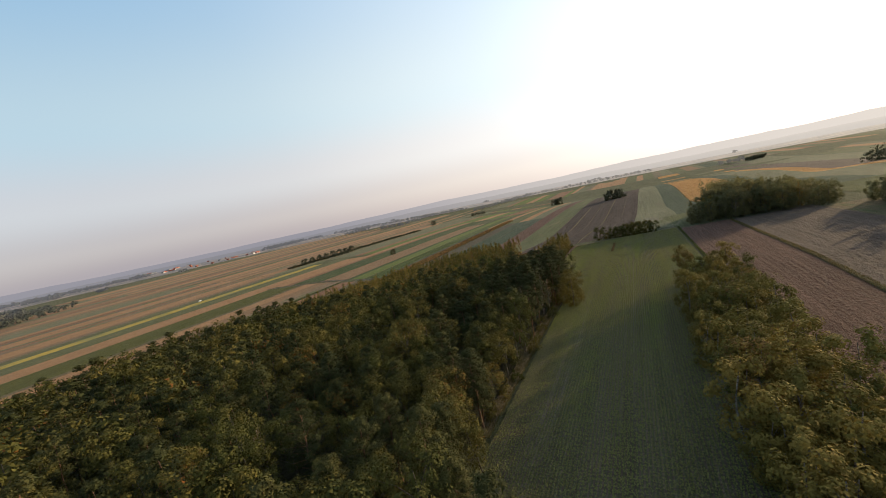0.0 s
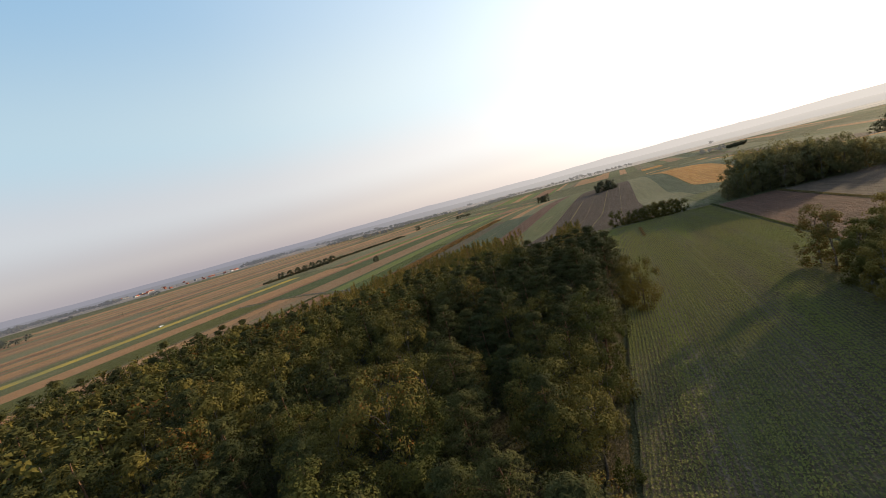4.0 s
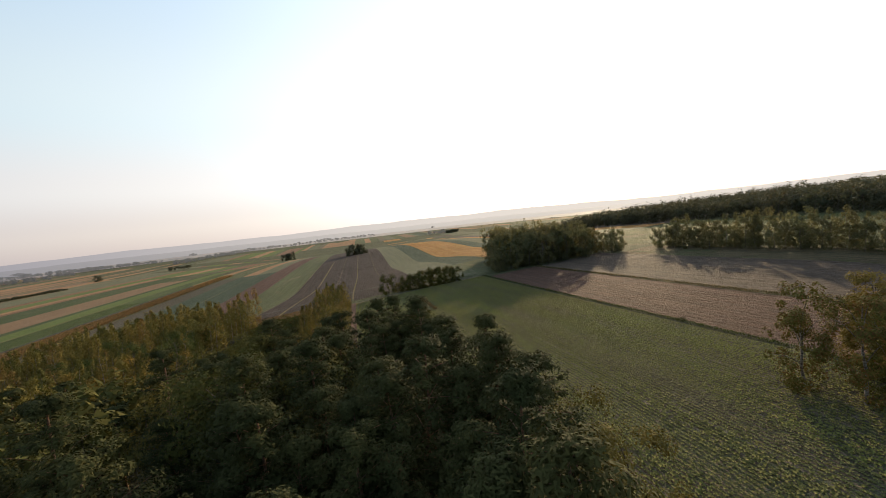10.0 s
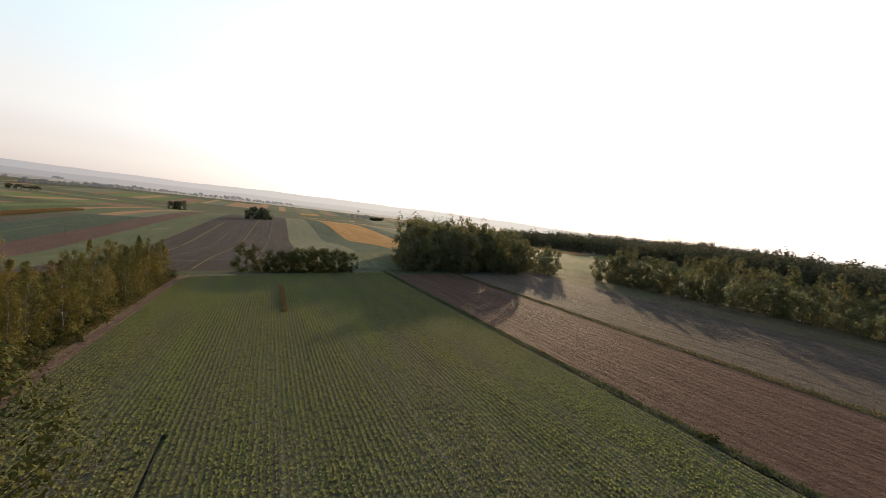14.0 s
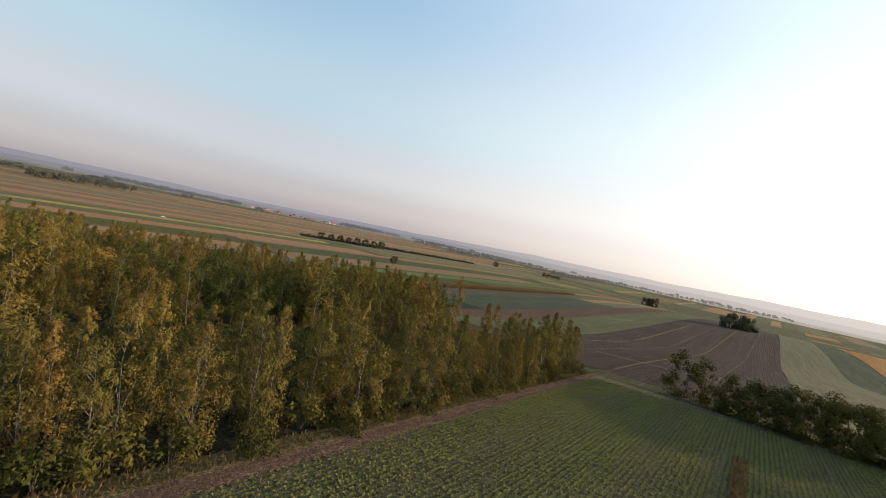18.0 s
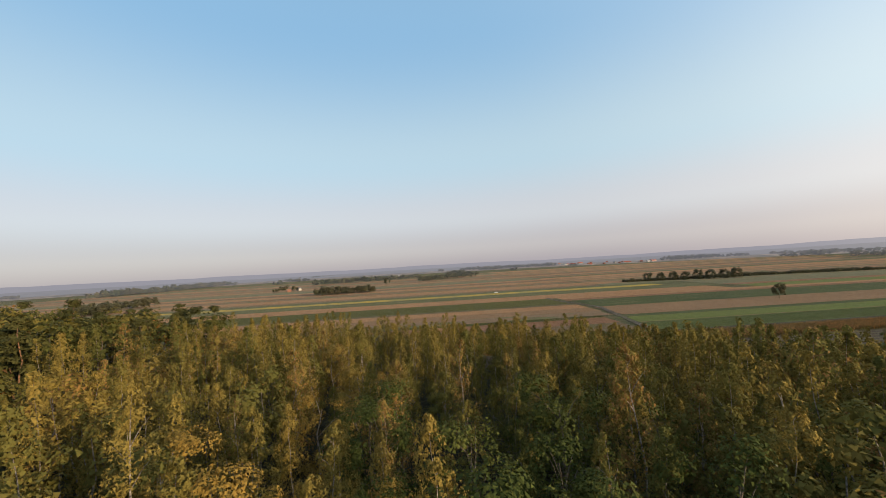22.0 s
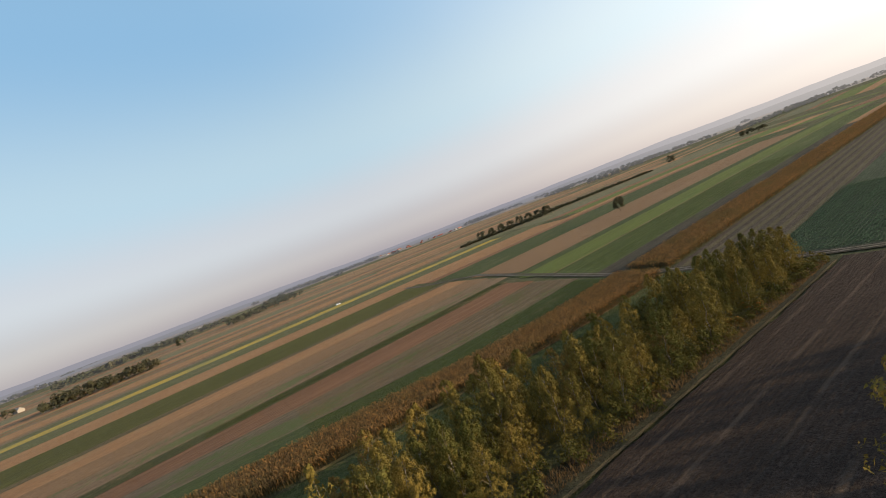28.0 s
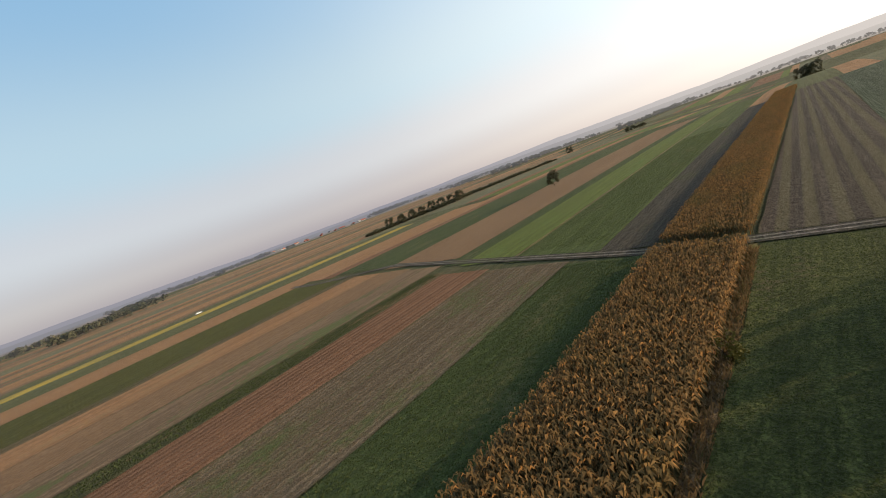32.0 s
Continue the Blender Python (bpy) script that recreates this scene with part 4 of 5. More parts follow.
grove("tree_row", "row of backlit yellow-green birches along the harrowed field, paled for haze", [("east_tree", 0.5, dict(h=10, R=2.7, clumps=56, per=24, size=0.36, limbs=3, sides=4, skirt=True, core=0.1)), ("east_birch", 0.5, dict(h=11.5, R=3.0, clumps=80, per=20, size=0.32, limbs=4, sides=4, core=0.12))], row_spots, (0.6, 1.2))
hill_spots = scatter(195, 380, -280, 560, 9.5, lambda u, v: u > 195 + max(0, v - 330) * 0.06 and (u < 300 or v > 100))
grove("hill_forest", "dark broadleaf forest over the hill", [("far_tree", 1.0, dict(h=12.5, R=5.2, clumps=22, per=9, size=1.1, limbs=0, sides=3, skirt=True, core=0.23))], hill_spots, (0.75, 1.25))

# trees out in the fields
fringe = [tree_thing("round_tree", "rounded golden-olive tree at the wood's edge", "young trees at the wood's edge", h=8.6 + 0.5 * k, R=3.0, clumps=110, per=50, size=0.17, skirt=True) for k in range(2)]
put_trees(fringe, [(-22.8, 125), (-22.3, 119.5), (-26.5, 122), (-25.8, 137)], (0.9, 1.1))
lone = [tree_thing("far_tree", "lone round-crowned tree in a bare field", h=11.0, R=3.7, clumps=46, per=60, size=0.5)]
put_trees(lone, [(-325, 452)], (1, 1))
row_protos = [tree_thing("far_tree", "dark field tree in a short row", "row of field trees", h=15, R=6.2, clumps=36, per=40, size=1.0, skirt=True) for k in range(2)]
put_trees(row_protos, [(-569 + 4 * k, 505 + 15 * k) for k in range(8)], (0.75, 1.1), 1.3)
clump_protos = [tree_thing("far_tree", "dark tree in a field clump", "field clumps", h=18, R=8.0, clumps=40, per=44, size=1.3, skirt=True) for k in range(2)]
put_trees(clump_protos, [(-206, 1078), (-198, 1080), (-190, 1077), (-42, 722), (-34, 727), (-26, 724)], (0.9, 1.15), 2.2)
edge_tree = [tree_thing("far_tree", "round dark tree standing alone on the plain", h=14, R=7, clumps=40, per=40, size=1.1, skirt=True)]
put_trees(edge_tree, [(-577, 1046)], (1, 1), 1.5)

# ---- maize strip ----
def maize(name, label, u0, u1, v0, v1, step_v, leaves):
    us = np.arange(u0 + 0.3, u1, 0.75)
    vs = np.arange(v0, v1, step_v)
    uu, vv = [a.ravel() for a in np.meshgrid(us, vs, indexing="ij")]
    uu = uu + rng.normal(size=uu.size) * 0.05
    vv = vv + rng.normal(size=uu.size) * 0.06
    uu = uu + np.where(vv > 300, 0.019 * (vv - 300), 0)
    zz = ground_uv(uu, vv)
    n = uu.size
    h = rng.uniform(1.9, 2.6, n)
    parts, ripe = [], []
    plant = rng.uniform(-0.3, 0.3, n) + 0.35 * (uu - np.where(vv > 300, 0.019 * (vv - 300), 0) > u1 - 1.3)
    base = np.stack([uu, vv, zz], -1)
    # stalk: a slim upright blade
    a = rng.uniform(0, math.pi, n)
    w = np.stack([np.cos(a), np.sin(a), 0 * a], -1) * 0.035
    top = base + np.stack([rng.normal(size=n) * 0.08, rng.normal(size=n) * 0.08, h], -1)
    parts.append((np.stack([base - w, base + w, top + w * 0.4, top - w * 0.4], 1).reshape(-1, 3), np.arange(n * 4).reshape(n, 4)))
    for k in range(leaves):
        a = rng.uniform(0, 2 * math.pi, n)
        out = np.stack([np.cos(a), np.sin(a), 0 * a], -1)
        side = np.stack([-np.sin(a), np.cos(a), 0 * a], -1) * rng.uniform(0.07, 0.12, n)[:, None]
        f = rng.uniform(0.3, 0.95, n)
        ripe.append(np.repeat(np.clip((f - 0.5) / 0.5 + plant, 0, 1), 4))
        p0 = base + np.stack([0 * h, 0 * h, h * f], -1)
        ln = rng.uniform(0.45, 0.85, n)[:, None]
        p1 = p0 + out * ln * 0.5 + np.array([0, 0, 0.28])
        p2 = p0 + out * ln + np.array([0, 0, -0.15]) * rng.uniform(0.2, 2.2, n)[:, None]
        parts.append((np.stack([p0, p1 + side, p2, p1 - side], 1).reshape(-1, 3), np.arange(n * 4).reshape(n, 4)))
    tints = [np.repeat(rng.uniform(0.1, 0.5, n), 4)] + ripe
    V, Q = join(parts)
    ob = new(name, np_mesh(name, V, Q, [M["corn_dry"]], tint=np.concatenate(tints)))
    ob.matrix_basis = STRIP_POSE
    return tagged(ob, label, "maize", kind="stuff")


maize("maize_strip", "standing strip of ripe brown and golden maize in rows", -232, -218, 178, 302, 0.28, 6)
maize("maize_strip", "standing strip of ripe maize running on beyond the track", -232, -218, 307, 420, 0.34, 5)
maize("maize_strip", "standing strip of ripe maize running on towards a tree clump", -232, -218, 420, 690, 0.6, 4)

# ---- beets ----
def rosettes(name, label, u0, u1, v0, v1, du, dv, leaves, size, mat, gap=0.06):
    us, vs = np.arange(u0, u1, du), np.arange(v0, v1, dv)
    uu, vv = [a.ravel() for a in np.meshgrid(us, vs, indexing="ij")]
    keep = rng.random(uu.size) > gap
    uu, vv = uu[keep] + rng.normal(size=keep.sum()) * 0.04, vv[keep] + rng.normal(size=keep.sum()) * 0.09
    n = uu.size
    base = np.stack([uu, vv, ground_uv(uu, vv) + 0.06], -1)
    parts = []
    a0 = rng.uniform(0, 6.3, n)
    sz = size * rng.uniform(0.75, 1.2, n) * (1 + 0.16 * np.sin(uu * 0.9 + 2 * np.sin(vv * 0.03)) * np.sin(vv * 0.045 + uu * 0.11))
    for k in range(leaves):
        a = a0 + k * 2 * math.pi / leaves + rng.uniform(-0.4, 0.4, n)
        out = np.stack([np.cos(a), np.sin(a), 0 * a], -1)
        side = np.stack([-np.sin(a), np.cos(a), 0 * a], -1) * (sz * 0.42)[:, None]
        mid = base + out * (sz * 0.6)[:, None] + np.stack([0 * a, 0 * a, sz * rng.uniform(0.5, 1.0, n)], -1)
        tip = base + out * (sz * 1.15)[:, None] + np.stack([0 * a, 0 * a, sz * rng.uniform(0.2, 0.8, n)], -1)
        parts.append((np.stack([base, mid + side, tip, mid - side], 1).reshape(-1, 3), np.arange(n * 4).reshape(n, 4)))
    V, Q = join(parts)
    ob = new(name, np_mesh(name, V, Q, [M[mat]]))
    ob.matrix_basis = STRIP_POSE
    return tagged(ob, label, "crop", kind="stuff")


rosettes("beet_plants", "rows of leafy green beet plants", -39.5, 16, 170, 256.5, 0.48, 0.31, 4, 0.2, "beet_leaf", 0.04)
rosettes("beet_plants", "rows of leafy green beet plants", -25.5, 16, 100, 170, 0.48, 0.31, 4, 0.2, "beet_leaf", 0.04)
rosettes("beet_plants", "rows of leafy green beet plants", -25.5, 16, 30, 100, 0.48, 0.5, 3, 0.24, "beet_leaf", 0.04)
rosettes("beet_plants", "rows of leafy green beet plants beside the wood", -36, -26, 156, 170, 0.48, 0.4, 4, 0.21, "beet_leaf", 0.04)
rosettes("cabbage_plants", "rows of bluish green cabbages", -195, -150, 308, 380, 0.8, 0.75, 4, 0.34, "cabbage_leaf", 0.05)

# ---- bushes along the wood edges ----
bush_protos = [tree_thing("bush", "leafy olive-green bush at the wood's edge", "edge bushes", h=2.4 + 0.5 * k, R=1.5 + 0.2 * k) for k in range(3)]
put_trees(bush_protos, scatter(-28, -26.6, 56, 152, 3.4) + scatter(-44.6, -42.9, 178, 257, 2.6) + scatter(-75, -53, 168, 254, 4.0) + [(-196 + (v % 4), v) for v in range(216, 294, 5)] + [(-184.0 + 0.8 * math.sin(v), v) for v in range(216, 298, 3)], (0.7, 1.25))
small_protos = [tree_thing("bush", "small yellowish shrub on the furrow between fields", "furrow shrubs", h=1.2, R=0.7, clumps=9, per=22, size=0.2)]
put_trees(small_protos, [(17, 153.5), (17, 176), (17, 200), (16.8, 236)], (0.7, 1.2))
corn_bush = [tree_thing("bush", "dark green bush at the maize edge", h=2.6, R=1.7)]
put_trees(corn_bush, [(-217.2, 268)], (1, 1))

# ---- dry grass, furrows and lines between the fields ----
def tufts(name, label, mat, u0, u1, v0, v1, count, h, w=0.05):
    n = count
    uu, vv = rng.uniform(u0, u1, n), rng.uniform(v0, v1, n)
    uu = uu + np.where(vv > 300, 0.019 * (vv - 300), 0)
    base = np.stack([uu, vv, ground_uv(uu, vv) + 0.04], -1)
    a = rng.uniform(0, 2 * math.pi, n)
    out = np.stack([np.cos(a), np.sin(a), 0 * a], -1)
    side = np.stack([-np.sin(a), np.cos(a), 0 * a], -1) * w
    hh = h * rng.uniform(0.5, 1.3, n)[:, None]
    mid = base + out * hh * 0.2 + np.array([0, 0, 0.6]) * hh
    tip = base + out * hh * 0.55 + np.array([0, 0, 1.0]) * hh
    V = np.stack([base - side, base + side, mid + side, tip], 1).reshape(-1, 3)
    ob = new(name, np_mesh(name, V, np.arange(n * 4).reshape(n, 4), [M[mat]]))
    ob.matrix_basis = STRIP_POSE
    return tagged(ob, label, "grass", kind="stuff")


def band(name, label, mat, u0, u1, v0, v1, lift=0.14):
    V, Q = sheet(lines(u0, u1, 2), lines(v0, v1, 7), lift)
    ob = new(name, np_mesh(name, V, Q, [M[mat]]))
    ob.matrix_basis = STRIP_POSE
    return tagged(ob, label, "margin", kind="structure")


band("field_margin", "dark weedy furrow between the beets and the ploughland", "furrow", 16.4, 17.6, -90, 258)
tufts("furrow_grass", "rough dark grass along the furrow", "grass_green", 16.5, 17.5, 60, 258, 5000, 0.4)
band("field_margin", "low dry-grass ridge between two ploughed fields", "margin", 39.5, 40.7, -90, 250)
tufts("ridge_grass", "straw-coloured grass along the ridge", "grass_dry", 39.4, 40.8, 60, 250, 5000, 0.45)
band("field_margin", "strip of dry reddish grass under the wood's edge", "margin", -29, -26.8, 56, 152, 0.15)
tufts("edge_grass", "dry reddish grass under the wood's edge", "grass_dry", -29, -26.4, 56, 152, 6000, 0.3)
band("field_margin", "strip of dry grass along the birch edge", "dry_grass", -43.4, -41.2, 176, 260, 0.15)
tufts("edge_grass", "dry grass along the birch edge", "grass_dry", -43.6, -41.6, 176, 260, 9000, 0.3)
band("field_margin", "bare reddish soil along the birch edge", "soil_edge", -41.4, -39.6, 176, 259, 0.15)
band("field_margin", "grassy headland under the hedge", "turf", -43, 16, 261, 268, 0.13)
band("field_margin", "dry grass strip left standing in the beets", "dry_grass", -16.3, -15.5, 209, 236, 0.2)
tufts("strip_grass", "tall dry grass left standing in the beets", "grass_dry", -16.4, -15.4, 209, 236, 1500, 0.6)
band("field_margin", "dry grass along the maize edge", "dry_grass", -218, -216.8, 200, 302, 0.13)
tufts("edge_grass", "dry straw grass along the maize edge", "grass_dry", -218, -216.6, 230, 300, 3000, 0.6)
band("field_margin", "bare soil along the maize edge", "margin", -233.4, -232, 180, 302, 0.13)
band("field_margin", "brown weedy ground along the birch strip", "furrow", -184.5, -181.0, 217, 297, 0.13)
band("field_margin", "thin pale grass line along the ploughland", "margin", -181.0, -180.6, 217, 297, 0.14)
tufts("edge_grass", "dry grass along the birch strip", "grass_dry", -184.6, -181.8, 213, 297, 6000, 0.4)
for u0, u1, v1, mat in ((-74.2, -73.0, 640, "dry_grass"), (-41.3, -40.7, 900, "dry_grass"), (-23.3, -22.8, 800, "margin"), (-58, -57.5, 760, "margin"), (-90.6, -89.8, 800, "margin")):
    band("field_margin", "thin pale grass line between furrows", mat, u0, u1, 275, v1, 0.12)
for u0 in (-8, -6.2, 4.5, 6.3, -19.5, -17.7, -31, -29.2):
    band("wheel_rut", "bare tractor wheel rut through the beets", "rut", u0, u0 + 0.45, 158 if u0 < -27 else 60, 260, 0.10)
tufts("meadow_grass", "short green meadow grass with weeds", "grass_green", -216.5, -198, 215, 302, 12000, 0.16, 0.05)
tufts("stubble_straw", "cut straw and weeds of the stubble strip", "grass_dry", -274, -251, 205, 304, 26000, 0.16, 0.03)
tufts("crop_leaves", "low leafy green crop", "grass_green", -250, -233.5, 205, 302, 24000, 0.16, 0.06)
tufts("crop_leaves", "low leafy green crop", "grass_green", -301.5, -294.5, 180, 306, 6500, 0.25, 0.08)
tufts("crop_leaves", "low leafy green crop beyond the track", "grass_green", -269.5, -246, 316, 520, 26000, 0.16, 0.06)
tufts("clearing_grass", "tall weeds of the clearing", "grass_green", -77, -53, 166, 257, 16000, 0.9, 0.07)
tufts("clearing_grass", "dry orange grass at the clearing's end", "grass_dry", -92, -53, 252, 276, 12000, 0.5, 0.05)

# ---- the distance: land, woods and low ridges towards the skyline, with painted haze ----
def painted_haze_mat(name, land, thick0, thick1, r0, r1, glow=0.15):
    """Far land with morning haze painted in as emission, thicker outward, paler towards the sun."""
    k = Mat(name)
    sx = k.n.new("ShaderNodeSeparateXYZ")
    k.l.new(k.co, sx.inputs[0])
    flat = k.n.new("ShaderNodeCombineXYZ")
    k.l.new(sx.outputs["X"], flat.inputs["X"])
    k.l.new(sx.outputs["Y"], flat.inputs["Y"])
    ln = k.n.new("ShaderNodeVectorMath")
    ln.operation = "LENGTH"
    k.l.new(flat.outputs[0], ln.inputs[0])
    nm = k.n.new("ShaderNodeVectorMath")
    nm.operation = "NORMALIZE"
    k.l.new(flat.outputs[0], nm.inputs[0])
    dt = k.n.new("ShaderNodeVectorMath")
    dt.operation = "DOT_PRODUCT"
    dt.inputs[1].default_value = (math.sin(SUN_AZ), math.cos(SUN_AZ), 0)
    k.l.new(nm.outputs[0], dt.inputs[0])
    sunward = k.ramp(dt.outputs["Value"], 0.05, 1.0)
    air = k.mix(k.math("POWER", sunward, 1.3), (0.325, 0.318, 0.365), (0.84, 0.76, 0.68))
    # the surface itself gives off the haze colour
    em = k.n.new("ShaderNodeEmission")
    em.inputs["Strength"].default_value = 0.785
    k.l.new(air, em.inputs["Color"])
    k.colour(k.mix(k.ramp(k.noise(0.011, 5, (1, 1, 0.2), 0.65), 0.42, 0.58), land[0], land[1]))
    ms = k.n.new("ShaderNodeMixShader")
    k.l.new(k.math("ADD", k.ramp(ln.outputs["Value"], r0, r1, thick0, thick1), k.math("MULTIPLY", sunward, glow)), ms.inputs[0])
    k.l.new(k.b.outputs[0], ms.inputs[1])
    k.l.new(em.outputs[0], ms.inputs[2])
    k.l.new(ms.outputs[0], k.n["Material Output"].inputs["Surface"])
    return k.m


# far foliage with haze painted in as emission, stronger with distance
M["leaf_painted_haze"] = painted_haze_mat("leaf_painted_haze", ((0.045, 0.055, 0.03), (0.085, 0.08, 0.045)), 0.0, 0.40, 900, 2600, 0.0)
KINDS["hazy_tree"] = (broadleaf, "bark", "leaf_painted_haze")


# ---- fields seen far off: copses, tree lines, hedges ----
def copse(name, label, x0, y0, x1, y1, width, gap, h, R, kind="far_tree", cards_per=6):
    """A grove along the line between two places on the plain."""
    L = math.hypot(x1 - x0, y1 - y0)
    spots = []
    for s in np.arange(0, L + 0.1, gap):
        for w in np.arange(-width / 2, width / 2 + 0.1, gap):
            x = x0 + (x1 - x0) * s / max(L, 1) - (y1 - y0) / max(L, 1) * w + rng.uniform(-0.4, 0.4) * gap
            y = y0 + (y1 - y0) * s / max(L, 1) + (x1 - x0) / max(L, 1) * w + rng.uniform(-0.4, 0.4) * gap
            spots.append((x * CS - y * SN, x * SN + y * CS))
    return grove(name, label, [(kind, 1.0, dict(h=h, R=R, clumps=14, per=cards_per + 4, size=R * 0.5, limbs=0, sides=3))], spots, (0.7, 1.2))


copse("field_copse", "long dark copse in the fields", -611, 344, -576, 425, 22, 8, 11, 4.5)
copse("field_copse", "round dark tree clump on the plain", -816, 554, -812, 556, 4, 5, 12, 5)
copse("field_copse", "small trees round a farm", -830, 296, -860, 350, 10, 12, 11, 4.5)
copse("field_copse", "grove on the plain", -1134, 453, -1078, 771, 40, 15, 13, 6, kind="hazy_tree")
copse("field_copse", "grove on the plain", -815, 645, -996, 921, 18, 15, 11, 5, kind="hazy_tree")
copse("far_wood", "long dark wood across the plain", -1463, -119, -2217, 232, 50, 17, 16, 8, kind="hazy_tree")
copse("far_wood", "dark wood near the skyline", -1900, 1500, -1413, 1803, 40, 16, 14, 7, kind="hazy_tree")
copse("far_wood", "dark wood near the skyline", -960, 2080, -882, 2329, 50, 16, 14, 7, kind="hazy_tree")
copse("field_copse", "pair of round trees on the plain", -250, 1624, -238, 1650, 8, 14, 13, 6, kind="hazy_tree")
copse("field_copse", "bushy trees on the plain", -77, 1925, -40, 2035, 20, 14, 12, 6, kind="hazy_tree")
copse("field_copse", "row of small trees on the plain", 110, 1255, 160, 1300, 3, 9, 9, 4)
copse("field_copse", "trees round a white barn", -590, -46, -640, -34, 14, 8, 9, 4)
copse("field_copse", "grove beside the barn", -641, 44, -595, 88, 22, 8, 11, 4.5)
copse("field_copse", "grove behind the barn", -690, 60, -720, 110, 22, 9, 11, 4.5)
copse("field_copse", "round bush at the field edge", -400, 106, -394, 110, 3, 4, 6, 3)
copse("low_hedge", "low bushes along a field edge", -330, 150, -372, 120, 3, 4, 3, 2)
copse("field_copse", "grove on the western plain", -835, 835, -818, 663, 10, 14, 11, 5, kind="hazy_tree")
copse("field_copse", "grove on the western plain", -1027, 877, -1249, 1048, 30, 15, 12, 6, kind="hazy_tree")
copse("far_trees", "bushes on the eastern rise", 922, 1102, 975, 1116, 10, 9, 9, 5)
copse("low_hedge", "dark unharvested strip beside the tree row", -285, 690, -60, 1034, 6, 5, 2.6, 3.0)
copse("tree_line", "line of trees along a stream", 144, 1560, 500, 2000, 14, 15, 11, 6, kind="hazy_tree")
copse("tree_line", "line of trees along a stream", 500, 2000, 1100, 1900, 14, 15, 11, 6, kind="hazy_tree")
copse("tree_line", "line of trees along a stream", -700, 2500, 144, 1900, 20, 19, 11, 6, kind="hazy_tree")
for k in range(34):
    a, r = rng.uniform(-2.15, 0.95), rng.uniform(1250, 2700)
    x, y = r * math.sin(a), 300 + r * math.cos(a)
    b = rng.uniform(0, 3.1)
    L = rng.uniform(20, 160)
    copse("far_copse", "copse far out on the plain, haze painted in", x, y, x + L * math.cos(b), y + L * math.sin(b), rng.uniform(8, 30), 16, 11, 6, cards_per=5, kind="hazy_tree")


# ---- houses, cars and a pole ----
def box(bm, x0, x1, y0, y1, z0, z1):
    vs = [bm.verts.new((x, y, z)) for x in (x0, x1) for y in (y0, y1) for z in (z0, z1)]
    for f in ((0, 1, 3, 2), (4, 6, 7, 5), (0, 4, 5, 1), (2, 3, 7, 6), (0, 2, 6, 4), (1, 5, 7, 3)):
        bm.faces.new([vs[i] for i in f])


def part(name, bm, material, parent, label=""):
    me = bpy.data.meshes.new(name)
    bmesh.ops.recalc_face_normals(bm, faces=bm.faces)
    bm.to_mesh(me)
    bm.free()
    me.materials.append(material)
    ob = new(name, me)
    ob.parent = parent
    if label:
        ob["label"] = label
    return ob


def house(name, label, L, W, H, roof, walls):
    root = tagged(new(name), label, "house" if name == "house" else "barn", "farm buildings")
    bm = bmesh.new()
    box(bm, -L / 2, L / 2, -W / 2, W / 2, -0.5, H)
    # gables
    for sx in (-1, 1):
        x0, x1 = sx * L / 2, sx * (L / 2 - 0.25)
        tri = [bm.verts.new(p) for p in ((x0, -W / 2, H), (x0, W / 2, H), (x0, 0, H + W * 0.42), (x1, -W / 2, H), (x1, W / 2, H), (x1, 0, H + W * 0.42))]
        for f in ((0, 1, 2), (3, 5, 4), (0, 2, 5, 3), (1, 4, 5, 2)):
            bm.faces.new([tri[i] for i in f])
    part("wall", bm, walls, root)
    bm = bmesh.new()
    for s in (-1, 1):
        pr = [(-L / 2 - 0.5, s * (W / 2 + 0.5), H - 0.2), (L / 2 + 0.5, s * (W / 2 + 0.5), H - 0.2), (L / 2 + 0.5, 0, H + W * 0.46), (-L / 2 - 0.5, 0, H + W * 0.46)]
        lo = [bm.verts.new(p) for p in pr]
        hi = [bm.verts.new((p[0], p[1], p[2] + 0.25)) for p in pr]
        bm.faces.new(lo)
        bm.faces.new(hi)
        for i in range(4):
            bm.faces.new((lo[i], lo[(i + 1) % 4], hi[(i + 1) % 4], hi[i]))
    r = part("roof", bm, roof, root)
    bm = bmesh.new()
    box(bm, L * 0.15, L * 0.15 + 0.7, -0.4, 0.4, H + W * 0.3, H + W * 0.46 + 1.0)
    part("chimney", bm, M["brick"], r)
    for k in range(max(2, int(L // 4))):
        for s in (-1, 1):
            bm = bmesh.new()
            x = -L / 2 + 1.6 + k * (L - 3.2) / max(1, int(L // 4) - 1)
            box(bm, x - 0.5, x + 0.5, s * (W / 2 + 0.03) - 0.05, s * (W / 2 + 0.03) + 0.05, H * 0.35, H * 0.35 + 1.2)
            part("window", bm, M["pane"], root)
    bm = bmesh.new()
    box(bm, -0.5, 0.5, W / 2 - 0.02, W / 2 + 0.09, 0, 2.05)
    part("door", bm, M["brick"], root)
    return root


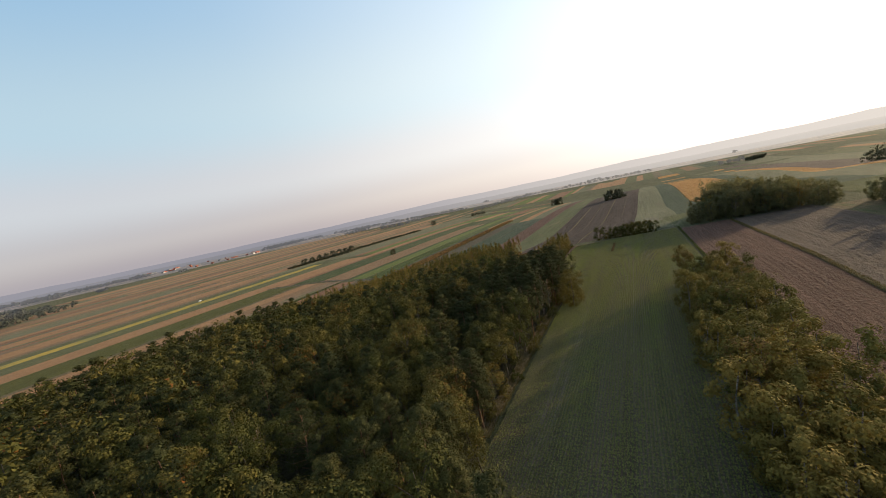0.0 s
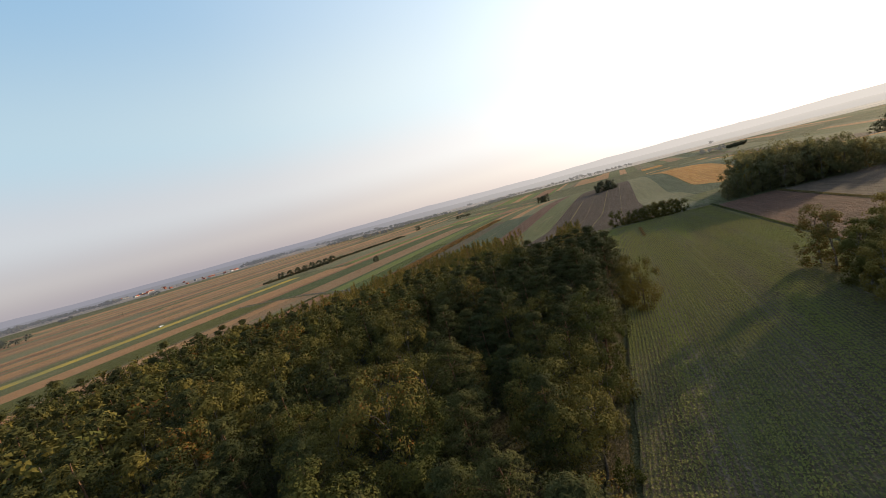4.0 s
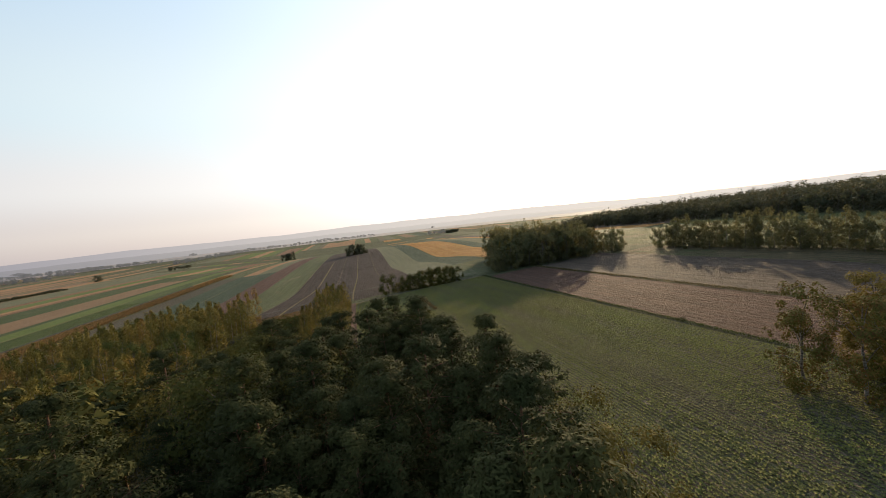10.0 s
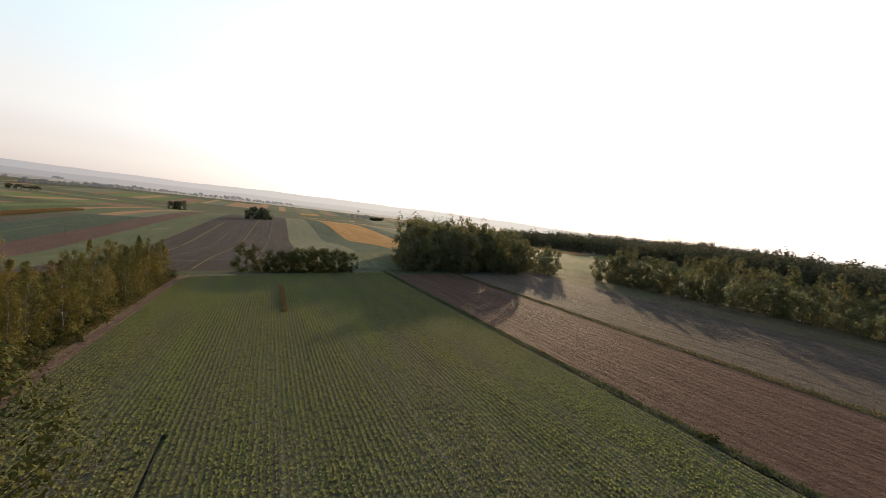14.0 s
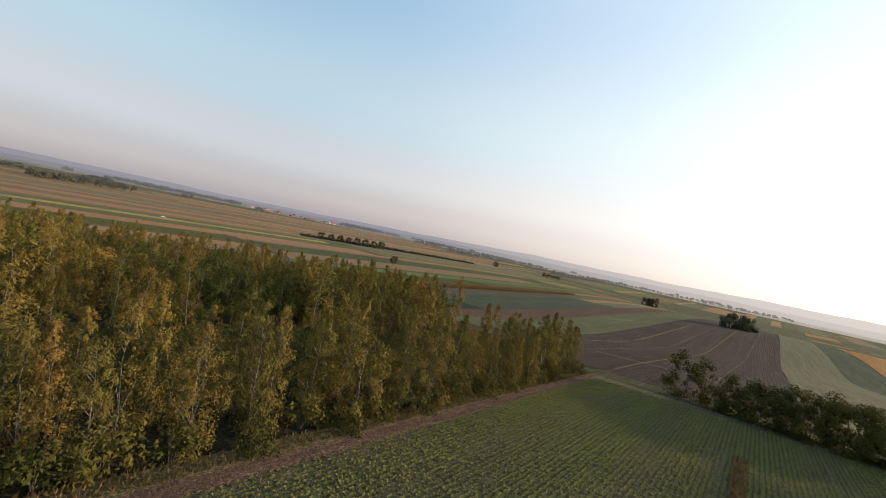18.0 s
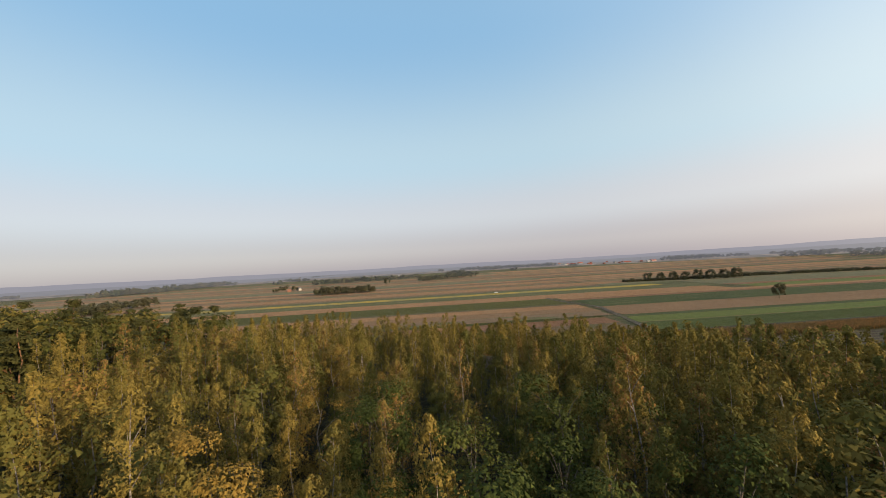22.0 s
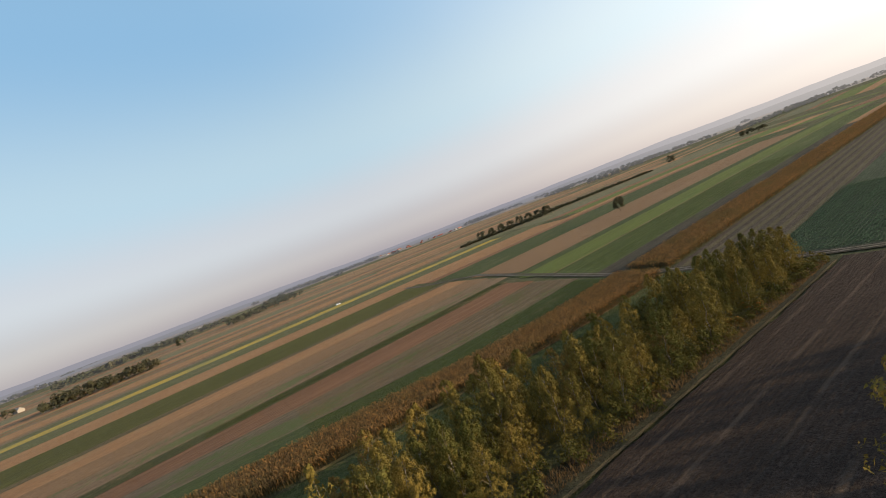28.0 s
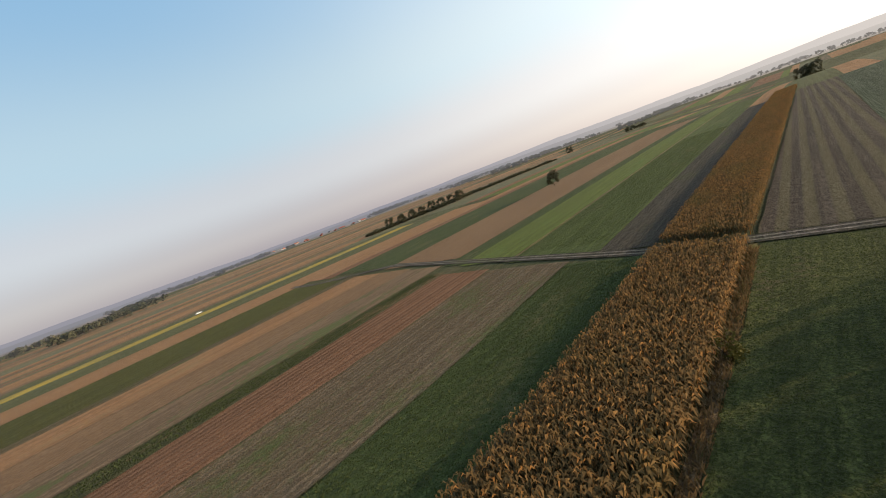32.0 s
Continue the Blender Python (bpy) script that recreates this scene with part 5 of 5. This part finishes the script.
M.update({
    "white_wall": plain_mat("white_wall", (0.32, 0.29, 0.255), 0.8, 0.12), "grey_wall": plain_mat("grey_wall", (0.5, 0.47, 0.43), 0.8), "red_roof": plain_mat("red_roof", (0.30, 0.09, 0.06), 0.8),
    "grey_roof": plain_mat("grey_roof", (0.22, 0.22, 0.23), 0.6), "brick": plain_mat("brick", (0.25, 0.12, 0.08), 0.9), "pane": plain_mat("pane", (0.03, 0.035, 0.04), 0.15),
    "car_paint": plain_mat("car_paint", (0.8, 0.8, 0.8), 0.25, 0.05), "tyre": plain_mat("tyre", (0.02, 0.02, 0.02), 0.8), "pole_wood": plain_mat("pole_wood", (0.12, 0.09, 0.07), 0.9),
})
homes = [house("house", "brick farmhouse with a red tiled roof", 11, 8, 3.2, M["red_roof"], M["brick"]), house("house", "pale house with a grey roof", 10, 8, 3.4, M["grey_roof"], M["white_wall"]),
         house("barn", "long white barn with a red roof", 30, 9, 3.6, M["red_roof"], M["white_wall"]), house("barn", "grey barn with a low roof", 22, 10, 4, M["grey_roof"], M["grey_wall"])]
first = [(0, -832, 331), (1, -860, 356), (2, -622, -26), (3, -730, 90)]
for k, x, y in first:
    homes[k].matrix_basis = pose(x, y, float(ground_z(x, y)), 0, 0, 30 * k - 10)
for k in range(38):
    if k < 36:
        x, y = rng.uniform(-1750, -950), 0
        y = 1630 + (x + 1111) * -0.35 + rng.uniform(80, 480)
    else:
        x, y = rng.uniform(-1900, -1250), rng.uniform(300, 900)
    copy_thing(homes[(0, 1, 1, 0, 2, 3)[int(rng.integers(6))]], pose(x, y, float(ground_z(x, y)), 0, 0, rng.uniform(0, 360)))


def car(label):
    root = tagged(new("car"), label, "car")
    bm = bmesh.new()
    prof = [(-2.1, 0.35), (-2.15, 0.8), (-1.5, 0.95), (-1.0, 1.45), (0.7, 1.5), (1.5, 1.0), (2.15, 0.85), (2.2, 0.35)]
    rings = [[bm.verts.new((x, s * (0.86 if z < 1.1 else 0.68), z)) for x, z in prof] for s in (-1, 1)]
    bm.faces.new(rings[0])
    bm.faces.new(rings[1])
    for i in range(len(prof)):
        j = (i + 1) % len(prof)
        bm.faces.new((rings[0][i], rings[0][j], rings[1][j], rings[1][i]))
    part("body", bm, M["car_paint"], root)
    bm = bmesh.new()
    box(bm, -1.05, 0.95, -0.82, 0.82, 1.02, 1.38)
    part("window", bm, M["pane"], root)
    for x in (-1.35, 1.35):
        for s in (-0.82, 0.82):
            bm = bmesh.new()
            bmesh.ops.create_cone(bm, cap_ends=True, segments=14, radius1=0.32, radius2=0.32, depth=0.2, matrix=pose(x, s, 0.32, 90, 0, 0))
            part("wheel", bm, M["tyre"], root)
    return root


c1 = car("white car standing on a field lane")
for ob, (u, v) in ((c1, (-526, 283)),):
    x, y = to_xy(u, v)
    ob.matrix_basis = pose(x, y, float(ground_z(x, y)) + 0.08, 0, 0, 62)


def pole(label):
    root = tagged(new("utility_pole"), label, "pole", "poles on the plain")
    bm = bmesh.new()
    bmesh.ops.create_cone(bm, cap_ends=True, segments=8, radius1=0.16, radius2=0.1, depth=9.5, matrix=pose(0, 0, 4.5))
    part("post", bm, M["pole_wood"], root)
    bm = bmesh.new()
    box(bm, -1.0, 1.0, -0.06, 0.06, 8.5, 8.65)
    part("crossarm", bm, M["pole_wood"], root)
    return root


p1 = pole("wooden utility pole with a crossarm")
for ob, (x, y) in ((p1, (-481, 960)), (copy_thing(p1, pose(0, 0, 0)), (-640, 830))):
    ob.matrix_basis = pose(x, y, float(ground_z(x, y)), 0, 0, 40)


def ring_sheet(name, label, radii, z_of, mat, n=240):
    a = np.linspace(0, 2 * math.pi, n, endpoint=False)
    V = []
    for r in radii:
        V.append(np.stack([r * np.sin(a), r * np.cos(a), z_of(r, a)], -1))
    V = np.concatenate(V)
    i, k = np.meshgrid(np.arange(len(radii) - 1), np.arange(n), indexing="ij")
    k2 = (k + 1) % n
    Q = np.stack([i * n + k, i * n + k2, (i + 1) * n + k2, (i + 1) * n + k], -1).reshape(-1, 4)
    return tagged(new(name, np_mesh(name, V, Q, [mat])), label, "backdrop", kind="structure")


# plain and ridges glow in the haze colour; no air is modelled
ring_sheet("backdrop", "far plain with haze painted in", np.linspace(2000, 4700, 10), lambda r, a: 0.5 + 0 * a, painted_haze_mat("far_plain", ((0.04, 0.05, 0.035), (0.30, 0.21, 0.14)), 0.22, 0.72, 2000, 4600))


def ridge(r_mid, half, height):
    """A long low ridge round the place, with woods that roughen its line."""
    ph = rng.uniform(0, 6.3, 8)

    def z(r, a):
        rough = sum(np.sin(a * f + p) / f ** 0.75 for f, p in zip((3, 7, 13, 29, 53, 97, 151, 211), ph))
        top = height(a) * (0.75 + 0.3 * rough)
        return np.maximum(0.3, top * max(0.0, 1 - ((r - r_mid) / half) ** 2))

    return z


def east_bias(lo, hi):
    return lambda a: lo + (hi - lo) * np.clip(np.cos(a - SUN_AZ + 0.25), 0, 1) ** 2


ring_sheet("backdrop", "low wooded ridge on the skyline, haze painted in", np.linspace(2700, 3100, 5), ridge(2900, 200, east_bias(27, 40)), painted_haze_mat("near_ridge", ((0.05, 0.06, 0.035), (0.09, 0.085, 0.05)), 0.68, 0.74, 2600, 3100), 720)
ring_sheet("backdrop", "ridge on the skyline painted pale blue-grey with haze", np.linspace(4000, 4500, 5), ridge(4250, 250, east_bias(64, 100)), painted_haze_mat("far_ridge", ((0.05, 0.06, 0.04), (0.08, 0.08, 0.05)), 0.93, 0.96, 3900, 4500), 720)
